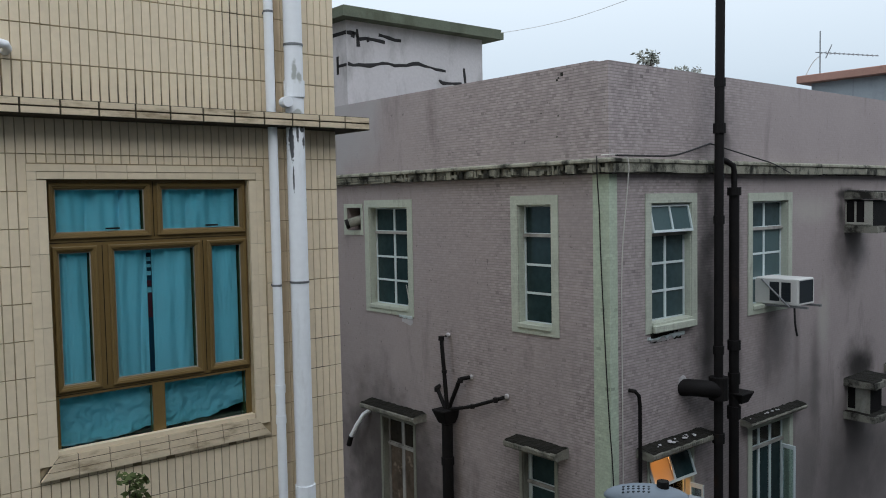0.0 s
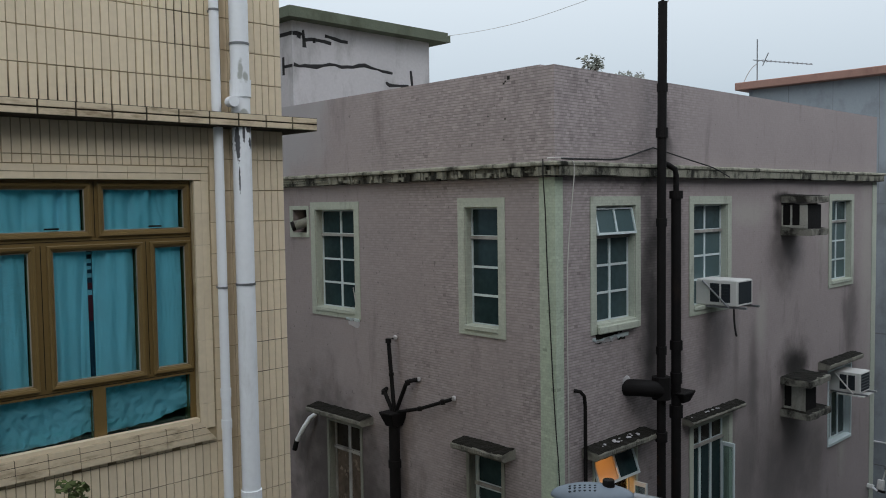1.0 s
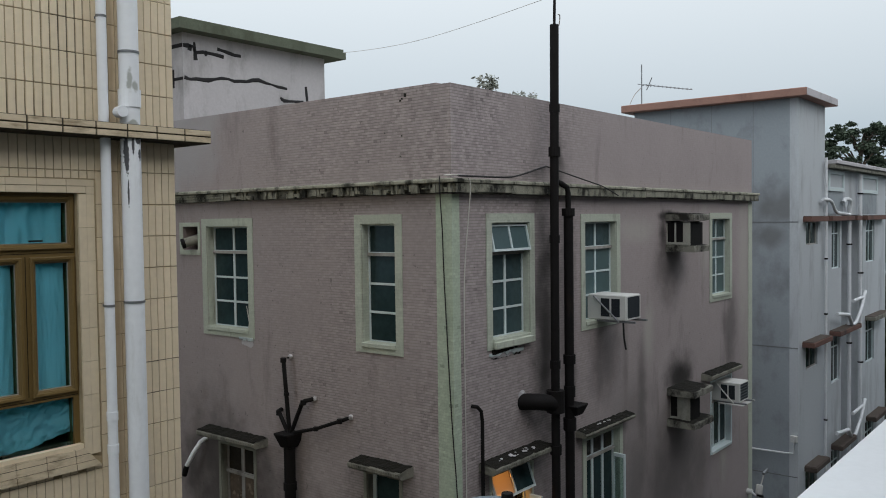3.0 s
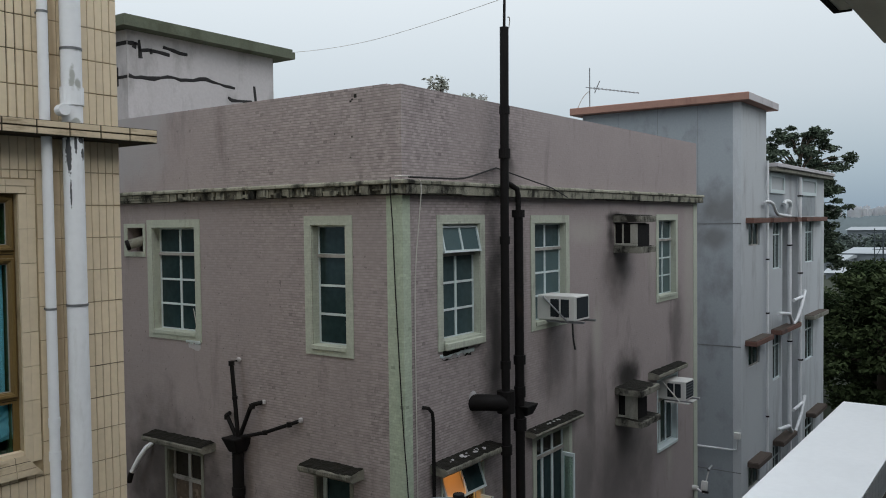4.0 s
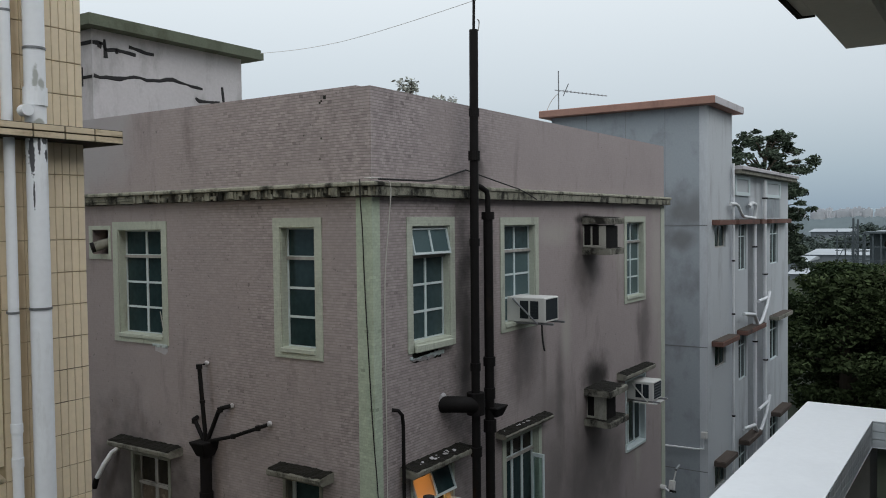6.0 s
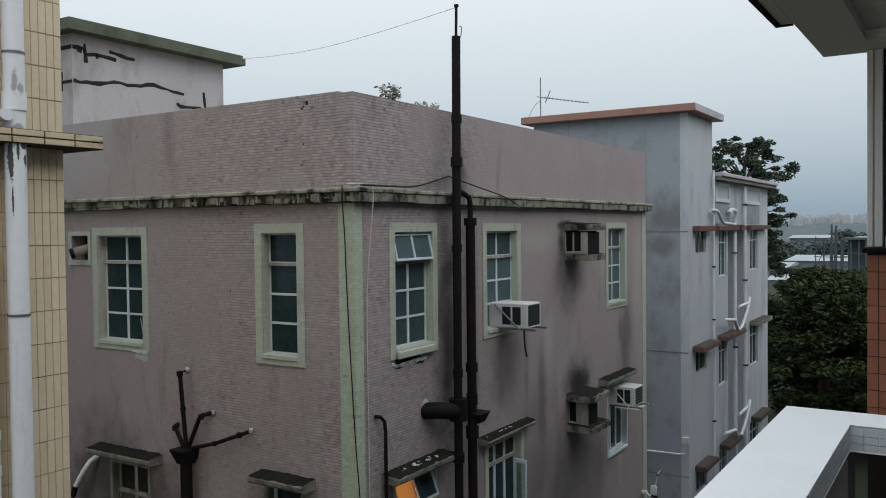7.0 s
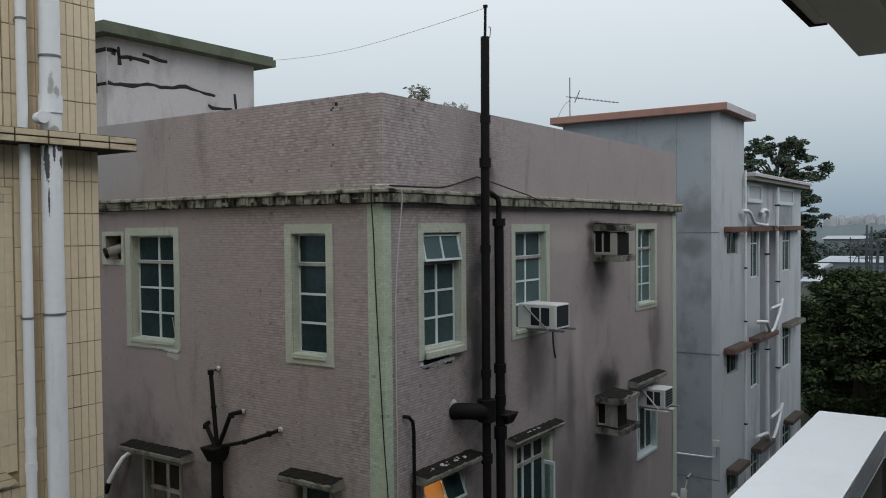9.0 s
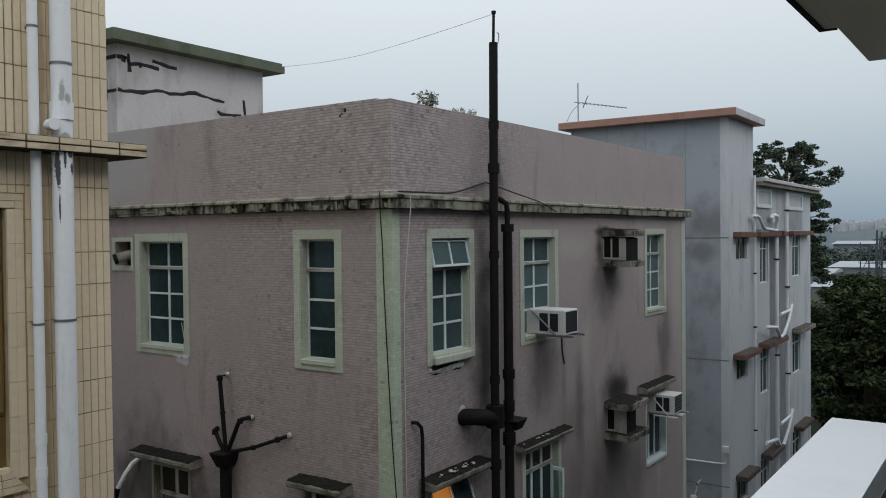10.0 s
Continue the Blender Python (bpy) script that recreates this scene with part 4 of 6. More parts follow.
def drape(name, u0, u1, z0, z1, y, folds, amp, material, label, crumple=0.0, seed=0, sag=0.0, lift=0.0):
    """A hanging cloth: a sheet with folds, uneven hem and small creases."""
    nu, nz = 70, 40
    bm = bmesh.new()
    rows = []
    for j in range(nz + 1):
        row = []
        for i in range(nu + 1):
            a, b = i / nu, j / nz
            wave = folds * 2 * math.pi * a + 3.4 * noise.noise((a * 2.6 + seed, b * 0.8, 1))
            fold = amp * (1.2 - 2.4 * abs(math.sin(wave / 2)) ** 0.6 + 0.35 * math.sin(2 * wave + seed)) * (0.55 + 0.45 * b)
            fine = 0.35 * amp * math.sin(folds * 5.1 * math.pi * a + seed + b)
            cr = crumple * (0.5 * noise.noise((a * 4 + seed, b * 3, 2.5)) + 0.7 * abs(noise.noise((a * 7 + b * 3 + seed, b * 4 - a * 2, 7.5))) + 0.4 * abs(noise.noise((a * 15 - b * 4 + seed, b * 7 + a * 3, 1.5))))
            hem = (1 - b) * (sag * math.sin(math.pi * a * 1.5 + seed) + 0.012 * noise.noise((a * 6, seed, 0)) + lift * a)
            row.append(bm.verts.new((u0 + (u1 - u0) * a + 0.3 * fold, y + fold + fine + cr, z0 + (z1 - z0) * b + hem)))
        rows.append(row)
    for a, b in zip(rows, rows[1:]):
        for i in range(nu):
            bm.faces.new((a[i], a[i + 1], b[i + 1], b[i]))
    ob = part(name, bm, material, None, "", 0, True)
    so = ob.modifiers.new("thick", "SOLIDIFY")
    so.thickness = 0.002
    return tagged(ob, label, "curtain", "curtains in the bronze window")


drape("curtain", 1.345, 1.858, 8.25, 8.56, 4.892, 2.6, 0.017, TEAL, "teal looking pleated curtain behind the top light", seed=1)
drape("curtain", 1.945, 2.461, 8.25, 8.56, 4.892, 2.6, 0.017, TEAL, "teal looking pleated curtain behind the top light", seed=4)
drape("curtain", 1.345, 1.545, 7.39, 8.235, 4.882, 0.8, 0.0115, TEAL, "teal looking curtain hanging behind tinted glass", 0.005, 2, lift=0.03)
drape("curtain", 1.60, 1.884, 7.37, 8.235, 4.882, 1.1, 0.0115, TEAL, "teal looking curtain drawn behind tinted glass", 0.005, 3, lift=-0.02)
drape("curtain", 1.913, 2.157, 7.39, 8.235, 4.882, 0.9, 0.0115, TEAL, "teal looking curtain drawn behind tinted glass", 0.005, 5)
drape("curtain", 2.20, 2.462, 7.44, 8.235, 4.882, 0.8, 0.0115, TEAL, "teal looking curtain with a crumpled hem", 0.010, 7, lift=-0.03)
drape("curtain", 1.35, 1.90, 7.085, 7.40, 4.888, 2, 0.003, TEAL, "crumpled teal cloth tucked behind the low pane", 0.034, 9, 0.012, 0.02)
drape("curtain", 1.915, 2.49, 7.08, 7.40, 4.888, 2, 0.003, TEAL, "crumpled teal cloth tucked behind the low pane", 0.040, 15, 0.012, 0.07)
drape("curtain", 1.86, 1.95, 7.38, 8.235, 4.914, 2, 0.002, NAVY, "dark patterned cloth in the curtain gap", seed=6)
for zc, h, cloth in ((7.84, 0.15, REDCLOTH), (7.97, 0.035, REDCLOTH), (7.93, 0.03, TEAL), (8.03, 0.025, TEAL), (8.075, 0.02, TEAL), (8.115, 0.025, TEAL), (8.16, 0.015, TEAL)):
    bm = bmesh.new()
    box(bm, 1.878, 1.917, 4.903, 4.905, zc - h / 2, zc + h / 2)
    tagged(part("ribbon", bm, cloth), "red strip of cloth in the curtain gap" if cloth is REDCLOTH else "pale printed bar on the cloth in the curtain gap", "cloth")


def surround_tiles():
    """Tiles laid round the window, mitred under it."""
    u0, u1, z0, z1 = CWIN
    d0, d1 = 0.001, 0.016
    g = 0.0026
    bm = bmesh.new()
    for side in (0, 1):
        a, b = (u0 - 0.1, u0) if side == 0 else (u1, u1 + 0.1)
        for k in range(9):
            zb = z0 + 0.2 * k - 0.04
            tops = (z1 + 0.042, z1) if side == 0 else (z1, z1 + 0.042)
            for (ua, ub), top in (((a + g, (a + b) / 2 - 0.0005), tops[0]), (((a + b) / 2 + 0.0005, b - 0.001), tops[1])):
                if top - max(zb, z0) > 0.012:
                    CF.box(bm, ua, ub, d0, d1, max(zb, z0) + g / 2, min(zb + 0.2, top) - g / 2)
    for r in range(2):
        e = 0.05 * (r + 1)
        ends = [u0 - e] + [u0 + 0.09 + (u1 - u0 - 0.16) * k / 6 for k in range(7)] + [u1 + e]
        for a, b in zip(ends, ends[1:]):
            CF.box(bm, a + g / 2, b - g / 2, d0, d1, z1 + 0.042 * r + 0.001, z1 + 0.042 * (r + 1) - 0.003)
    back = bmesh.new()
    v = [back.verts.new(CF.p(u, d, z)) for d in (0.0005, 0.018) for u, z in ((u0, z0 + 0.044), (u1, z0 + 0.044), (u1 + 0.1, z0 - 0.074), (u0 - 0.1, z0 - 0.074))]
    for f in ((0, 1, 2, 3), (7, 6, 5, 4), (0, 4, 5, 1), (1, 5, 6, 2), (2, 6, 7, 3), (3, 7, 4, 0)):
        back.faces.new([v[i] for i in f])
    part("sill_bed", back, LEDGE_JOINT, cream, "dirty mortar bed of the sill")
    tagged(part("surround_tiling", bm, CREAM, cream), "cream tile border round the window", kind="stuff")
    bm = bmesh.new()
    g = 0.005
    cuts = [u0 + 0.10 + (u1 - u0 - 0.16) * k / 6 for k in range(7)]
    for r, (top, low, out) in enumerate(((z0 + 0.045, z0 + 0.012, 0.024), (z0 + 0.007, z0 - 0.031, 0.030), (z0 - 0.036, z0 - 0.072, 0.036))):
        ext0, ext1 = 0.10 * (z0 + 0.045 - top) / 0.117, 0.10 * (z0 + 0.045 - low) / 0.117
        tops = [u0 - ext0] + cuts + [u1 + ext0]
        lows = [u0 - ext1] + cuts + [u1 + ext1]
        for k in range(8):
            v = [bm.verts.new(CF.p(u, d, z)) for d in (d0, out) for u, z in ((tops[k] + g / 2, top), (tops[k + 1] - g / 2, top), (lows[k + 1] - g / 2, low), (lows[k] + g / 2, low))]
            for f in ((0, 1, 2, 3), (7, 6, 5, 4), (0, 4, 5, 1), (1, 5, 6, 2), (2, 6, 7, 3), (3, 7, 4, 0)):
                bm.faces.new([v[i] for i in f])
    tagged(part("sill_tiling", bm, LEDGETILE, cream), "dirty cream tiles of the sloping sill", kind="stuff")


surround_tiles()


def pipe_run(name, x, y, z0, z1, r, joints, straps, material, label, group):
    pipe = thing(name, (x, y, z0), label, "drainpipe", group)
    bm = bmesh.new()
    tube(bm, [(x, y, z0), (x, y, z1)], r, 20)
    part("pipe", bm, material, pipe, smooth=True)
    for z in joints:
        bm = bmesh.new()
        tube(bm, [(x, y, z - r * 0.9), (x, y, z + r * 0.9)], r * 1.13, 20)
        part("collar", bm, material, pipe)
    for z in straps:
        bm = bmesh.new()
        tube(bm, [(x, y, z - 0.007), (x, y, z + 0.007)], r * 1.07, 20)
        box(bm, x - r * 0.3, x + r * 0.3, y + r, CY - 0.012, z - 0.007, z + 0.007)
        part("strap", bm, STRAP, pipe, "steel strap")
    return pipe


blotch(PEELED, ((2.764, 4.65, 8.82, 0.014, 0.3, 0.20), (2.795, 4.65, 8.88, 0.012, 0.3, 0.09), (2.840, 4.64, 8.82, 0.020, 0.3, 0.055), (2.83, 4.64, 8.90, 0.03, 0.3, 0.03), (2.768, 4.66, 8.58, 0.006, 0.3, 0.12), (2.862, 4.65, 8.40, 0.007, 0.3, 0.25)), (0.05, 0.05, 0.055), 0.95, 60, 1.15, 1.0)
blotch(PVC, ((2.785, 4.66, 9.27, 0.022, 0.3, 0.10), (2.815, 4.66, 9.235, 0.03, 0.3, 0.05), (2.80, 4.66, 9.0, 0.05, 0.3, 0.04)), (0.26, 0.27, 0.22), 0.7, 30, 1.3, 0.9)
blotch(CREAM_JOINT, ((2.46, 4.8, 9.5, 0.26, 1, 0.55), (1.7, 4.8, 9.03, 1.5, 1, 0.20), (3.0, 4.8, 9.08, 0.3, 1, 0.18), (3.02, 4.8, 7.5, 0.22, 1, 0.5), (1.9, 4.8, 6.78, 1.0, 1, 0.25)), (0.04, 0.028, 0.017), 0.92)
blotch(CREAM, ((2.735, 4.8, 7.6, 0.055, 1, 1.6), (2.735, 4.8, 9.5, 0.05, 1, 0.7)), (0.34, 0.24, 0.135), 0.6, 4, 1.5, 0.8)
big_low = pipe_run("drainpipe", 2.812, 4.70, 0.0, 8.914, 0.0595, (6.53,), (7.922,), PEELED, "thick white drainpipe with peeling paint below the ledge", "white drainpipes")
big_up = pipe_run("drainpipe", 2.812, 4.70, 9.001, 12.9, 0.0595, (9.16,), (9.44,), PVC, "thick white drainpipe above the ledge", "white drainpipes")
pipe_run("drainpipe", 2.662, 4.725, 0.0, 8.914, 0.030, (7.24, 7.04), (7.908,), PVC, "thin white drainpipe below the ledge", "white drainpipes")
pipe_run("drainpipe", 2.655, 4.725, 9.001, 12.9, 0.030, (), (9.635,), PVC, "thin white drainpipe above the ledge", "white drainpipes")
bm = bmesh.new()
tube(bm, [(2.755, 4.70, 9.075), (2.725, 4.68, 9.07), (2.72, 4.62, 9.07)], 0.034, 14)
part("tee", bm, PVC, big_up, "branch sockets at the foot of the pipe")
stub = thing("pipe_stub", (1.1, 4.74, 9.24), "short white pipe stub poking from the tiles", "pipe")
bm = bmesh.new()
tube(bm, [(0.95, 4.70, 9.275), (1.10, 4.70, 9.275), (1.135, 4.71, 9.27), (1.15, 4.74, 9.255), (1.15, 4.80, 9.25)], 0.024, 14)
part("pipe", bm, PVC, stub, smooth=True)


# ---- drain stacks and pipes of the mauve house ----
def iron_stack(name, label, runs, collars, boxes=()):
    st = thing(name, runs[0][0][0], label, "drainpipe", "black iron stacks")
    for pts, r in runs:
        bm = bmesh.new()
        tube(bm, pts, r, 14)
        part("pipe", bm, IRON, st, smooth=True)
    for (x, y, z), r, h in collars:
        bm = bmesh.new()
        tube(bm, [(x, y, z - h), (x, y, z - h * 0.6), (x, y, z + h * 0.6), (x, y, z + h)], r, 14)
        part("collar", bm, IRON, st)
    for (x, y, z), w, h in boxes:
        bm = bmesh.new()
        v = [bm.verts.new((x + sx * (w if t else w * 0.5), y + sy * (w * 0.8 if t else w * 0.5), z + (h if t else -h))) for t in (0, 1) for sx, sy in ((-1, -1), (1, -1), (1, 1), (-1, 1))]
        for f in ((0, 1, 2, 3), (7, 6, 5, 4), (0, 1, 5, 4), (1, 2, 6, 5), (2, 3, 7, 6), (3, 0, 4, 7)):
            bm.faces.new([v[i] for i in f])
        part("hopper", bm, IRON, st, "cast rainwater hopper", 0.012)
    return st


iron_stack("vent_stack", "tall black iron vent stack rising above the roof",
           [([(9.12, 5.55, 0), (9.12, 5.55, 6.5), (9.13, 5.55, 8.5), (9.16, 5.55, 10.83)], 0.056), ([(9.16, 5.55, 10.8), (9.175, 5.55, 11.22)], 0.018),
            ([(8.76, 5.84, 6.10), (8.78, 5.74, 6.11), (8.84, 5.64, 6.11), (8.95, 5.58, 6.09), (9.12, 5.55, 6.04)], 0.104)],
           [((9.15, 5.55, 9.79), 0.067, 0.05), ((9.14, 5.55, 9.24), 0.075, 0.06), ((9.13, 5.55, 8.14), 0.067, 0.05), ((9.12, 5.55, 6.55), 0.067, 0.05), ((9.12, 5.55, 5.46), 0.075, 0.06), ((9.175, 5.55, 11.22), 0.03, 0.015), ((9.12, 5.55, 6.08), 0.118, 0.14)])
iron_stack("drain_stack", "black iron drain stack with a hopper head",
           [([(9.47, 5.55, 0), (9.47, 5.55, 8.45)], 0.062), ([(9.47, 5.55, 8.45), (9.47, 5.55, 8.72), (9.46, 5.56, 8.80), (9.38, 5.60, 8.85), (9.25, 5.66, 8.90)], 0.036)],
           [((9.47, 5.55, 8.48), 0.085, 0.05), ((9.47, 5.55, 6.57), 0.08, 0.06), ((9.47, 5.55, 6.15), 0.075, 0.07), ((9.47, 5.55, 5.72), 0.085, 0.08)],
           [((9.56, 5.53, 5.90), 0.16, 0.07)])
for z in (9.79, 9.24, 8.14, 6.55):
    bm = bmesh.new()
    tube(bm, [(9.16, 5.585, z), (9.58, 5.80, z)], 0.009, 6)
    box(bm, 9.55, 9.63, 5.795, 5.818, z - 0.03, z + 0.03)
    tagged(part("pipe_bracket", bm, IRON), "black iron bracket holding the vent stack", "bracket", "pipe brackets")
LX = 7.27
branch = [([(LX, 8.52, 0), (LX, 8.52, 5.55)], 0.075),
          ([(LX, 8.51, 5.6), (LX, 8.56, 6.10), (LX, 8.61, 6.59), (LX + 0.12, 8.59, 6.60)], 0.028),
          ([(LX, 8.54, 5.6), (LX, 8.70, 5.84), (LX, 8.73, 5.87), (LX + 0.12, 8.80, 5.87)], 0.028),
          ([(LX, 8.49, 5.6), (LX, 8.26, 6.03), (LX, 8.22, 6.07), (LX + 0.12, 8.11, 6.10)], 0.028),
          ([(LX, 8.45, 5.62), (LX, 8.0, 5.74), (LX, 7.56, 5.90), (LX + 0.12, 7.47, 5.94)], 0.024)]
iron_stack("branched_stack", "black iron waste stack with four branch arms", branch,
           [((LX, 8.56, 6.12), 0.036, 0.02), ((LX, 8.61, 6.57), 0.04, 0.03), ((LX, 8.72, 5.85), 0.038, 0.03), ((LX, 8.23, 6.05), 0.038, 0.03), ((LX, 8.0, 5.74), 0.034, 0.025), ((LX, 7.56, 5.9), 0.034, 0.03), ((LX, 8.52, 4.9), 0.088, 0.05)],
           [((LX, 8.52, 5.52), 0.17, 0.10)])
iron_stack("waste_pipe", "thin black pipe turning out of the wall", [([(7.70, 5.82, 6.24), (7.74, 5.76, 6.23), (7.80, 5.75, 6.17), (7.82, 5.75, 6.05), (7.82, 5.75, 0)], 0.022)], [])
for p in ((7.36, 8.11, 6.10), (7.36, 7.45, 5.95), (7.36, 8.57, 6.61)):
    bm = bmesh.new()
    bmesh.ops.create_icosphere(bm, subdivisions=2, radius=0.035, matrix=Matrix.Translation(p) @ Matrix.Diagonal((0.6, 1.1, 0.9, 1)))
    for v in bm.verts:
        v.co += 0.012 * noise.noise_vector(v.co * 30)
    part("mortar_patch", bm, CONCRETE, mauve, "pale mortar round a pipe")
bm = bmesh.new()
bmesh.ops.create_icosphere(bm, subdivisions=2, radius=0.085, matrix=Matrix.Translation((8.76, 5.82, 6.17)) @ Matrix.Diagonal((1, 0.25, 1, 1)))
for v in bm.verts:
    v.co += 0.02 * noise.noise_vector(v.co * 20)
part("mortar_patch", bm, CONCRETE, mauve, "pale mortar round a pipe")


def cable(name, pts, r, material, label):
    cu = bpy.data.curves.new(name, "CURVE")
    cu.dimensions, cu.bevel_depth, cu.bevel_resolution = "3D", r, 2
    sp = cu.splines.new("NURBS")
    sp.points.add(len(pts) - 1)
    for q, p in zip(sp.points, pts):
        q.co = (*p, 1)
    sp.use_endpoint_u, sp.order_u = True, 3
    cu.materials.append(material)
    return tagged(new(name, cu), label, "cable", "cables")


cable("cable", [(7.30, 5.66, 8.885), (7.97, 5.67, 8.89), (8.4, 5.70, 8.90), (8.75, 5.74, 8.96), (9.05, 5.78, 9.02), (9.34, 5.80, 9.08)], 0.011, CABLE, "black cable sagging along the ledge")
cable("cable", [(9.34, 5.80, 9.08), (9.75, 5.72, 8.99), (10.28, 5.68, 8.90), (10.7, 5.67, 8.84), (11.1, 5.67, 8.72)], 0.009, CABLE, "black cable slung over the ledge")
cable("cable", [(7.10, 5.70, 8.885), (7.30, 5.67, 8.90), (7.50, 5.67, 8.88), (7.54, 5.665, 8.80), (7.545, 5.70, 8.5), (7.54, 5.78, 7.8), (7.56, 5.80, 6.9), (7.57, 5.80, 5.8), (7.57, 5.8, 0.5)], 0.0065, PALECABLE, "pale cable hanging over the ledge")
cable("cable", [(7.26, 5.89, 8.89), (7.235, 5.87, 8.84), (7.25, 5.88, 8.65), (7.31, 5.90, 8.3), (7.345, 5.92, 7.9), (7.345, 5.885, 7.18), (7.345, 5.815, 5.92), (7.345, 5.76, 5.41), (7.345, 5.70, 4.0)], 0.007, CABLE, "dark cable running down the corner band")
cable("cable", [(9.175, 5.55, 11.2), (9.7, 7.6, 11.13), (10.2, 9.5, 11.22), (10.47, 10.66, 11.36)], 0.0038, PALECABLE, "thin pale wire slung between vent stack and stair house")
cable("cable", [(9.17, 5.50, 10.95), (9.21, 5.50, 10.97), (9.25, 5.52, 10.90), (9.24, 5.53, 10.83)], 0.007, PALECABLE, "loop of pale wire on the stack top")

# wall vent with its flue
vent = thing("flue", (7.3, 10.7, 8.1), "pale tin flue poking from a square wall hole", "flue")
bm = bmesh.new()
tube(bm, [(7.62, 10.55, 8.23), (7.22, 10.76, 8.10)], 0.07, 16)
part("duct", bm, CANOPY, vent, smooth=True)
bm = bmesh.new()
tube(bm, [(7.245, 10.747, 8.108), (7.205, 10.768, 8.095)], 0.074, 16)
part("rim", bm, IRON, vent, "black sooty rim")
bm = bmesh.new()
Face("y", PX - 0.014).wall(bm, VENT[0] - 0.05, VENT[1] + 0.08, VENT[2] - 0.07, VENT[3] + 0.06, 0.012, [VENT])
part("surround", bm, TRIM, mauve, "pale green band round the wall hole")
white_arm = thing("waste_pipe", (7.3, 10.5, 5.1), "short white waste pipe elbow with a black end", "pipe")
bm = bmesh.new()
tube(bm, [(7.38, 10.5, 5.22), (7.28, 10.52, 5.17), (7.22, 10.62, 5.0), (7.2, 10.77, 4.78)], 0.035, 12)
part("pipe", bm, PVC, white_arm, smooth=True)
bm = bmesh.new()
tube(bm, [(7.2, 10.76, 4.80), (7.2, 10.83, 4.64)], 0.04, 12)
part("end", bm, IRON, white_arm, "black pipe end")


# ---- air conditioners ----
def air_conditioner(x0, x1, depth, z0, z1, label, slats=0, y=PY, shelf=True, case=ACWHITE):
    ac = thing("air_conditioner", ((x0 + x1) / 2, y, z0), label, "air conditioner", "air conditioners")
    yf = y - depth
    block("casing", case, ac, x0, x1, yf, y + 0.12, z0, z1, bevel=0.012)
    bm = bmesh.new()
    Face("x", yf - 0.008).wall(bm, x0 + 0.012, x1 - 0.012, z0 + 0.012, z1 - 0.012, 0.007, [(x0 + 0.03, x1 - 0.03, z0 + 0.03, z1 - 0.026)])
    part("front_frame", bm, case, ac)
    block("grille", ACGRILLE, ac, x0 + 0.031, x1 - 0.031, yf - 0.0035, yf - 0.001, z0 + 0.031, z1 - 0.027, label="dark condenser grille")
    for k in range(slats):
        z = z0 + 0.08 + (z1 - z0 - 0.15) * k / max(1, slats - 1)
        block("slat", SLATGREY, ac, x0 + 0.031, x1 - 0.031, yf - 0.012, yf - 0.004, z - 0.008, z + 0.008)
    for near, far in ((0.22, 0.49), (0.55, 0.81)):
        a, b = y - depth * far, y - depth * near
        block("side_vent", ACGRILLE, ac, x0 - 0.004, x0 - 0.001, a, b, z0 + 0.05, z1 - 0.05, label="dark side louvre")
        for j in range(6):
            zz = z0 + 0.07 + (z1 - z0 - 0.14) * j / 5
            block("louvre", ACGRILLE, ac, x0 - 0.010, x0 - 0.005, a + 0.004, b - 0.004, zz - 0.004, zz + 0.004)
    if shelf:
        for x in (x0 + 0.02, x1 - 0.06):
            bm = bmesh.new()
            box(bm, x, x + 0.04, yf - 0.12, y - 0.001, z0 - 0.03, z0 - 0.002)
            part("shelf_arm", bm, STRAP, ac, "steel angle arm")
        bm = bmesh.new()
        tube(bm, [(x0 - 0.025, y - 0.005, z1 - 0.02), (x0 - 0.025, yf + 0.10, z0 - 0.015)], 0.013, 8)
        part("strut", bm, ACWHITE if slats else STRAP, ac, "diagonal steel strut")
    return ac


air_conditioner(10.627, 11.07, 0.50, 6.96, 7.315, "white window air conditioner on a steel shelf")
cable("cable", [(10.66, 5.38, 6.955), (10.67, 5.38, 6.78), (10.70, 5.38, 6.64), (10.74, 5.38, 6.55)], 0.014, CABLE, "black drain hose under the air conditioner")
air_conditioner(15.25, 15.72, 0.44, 4.98, 5.34, "small white air conditioner with slatted front", 5)
block("shelf_plate", ACWHITE, None, 15.20, 15.86, PY - 0.52, PY - 0.06, 4.935, 4.947)
tagged(bpy.data.objects["shelf_plate"], "white steel shelf plate under an air conditioner", "shelf")


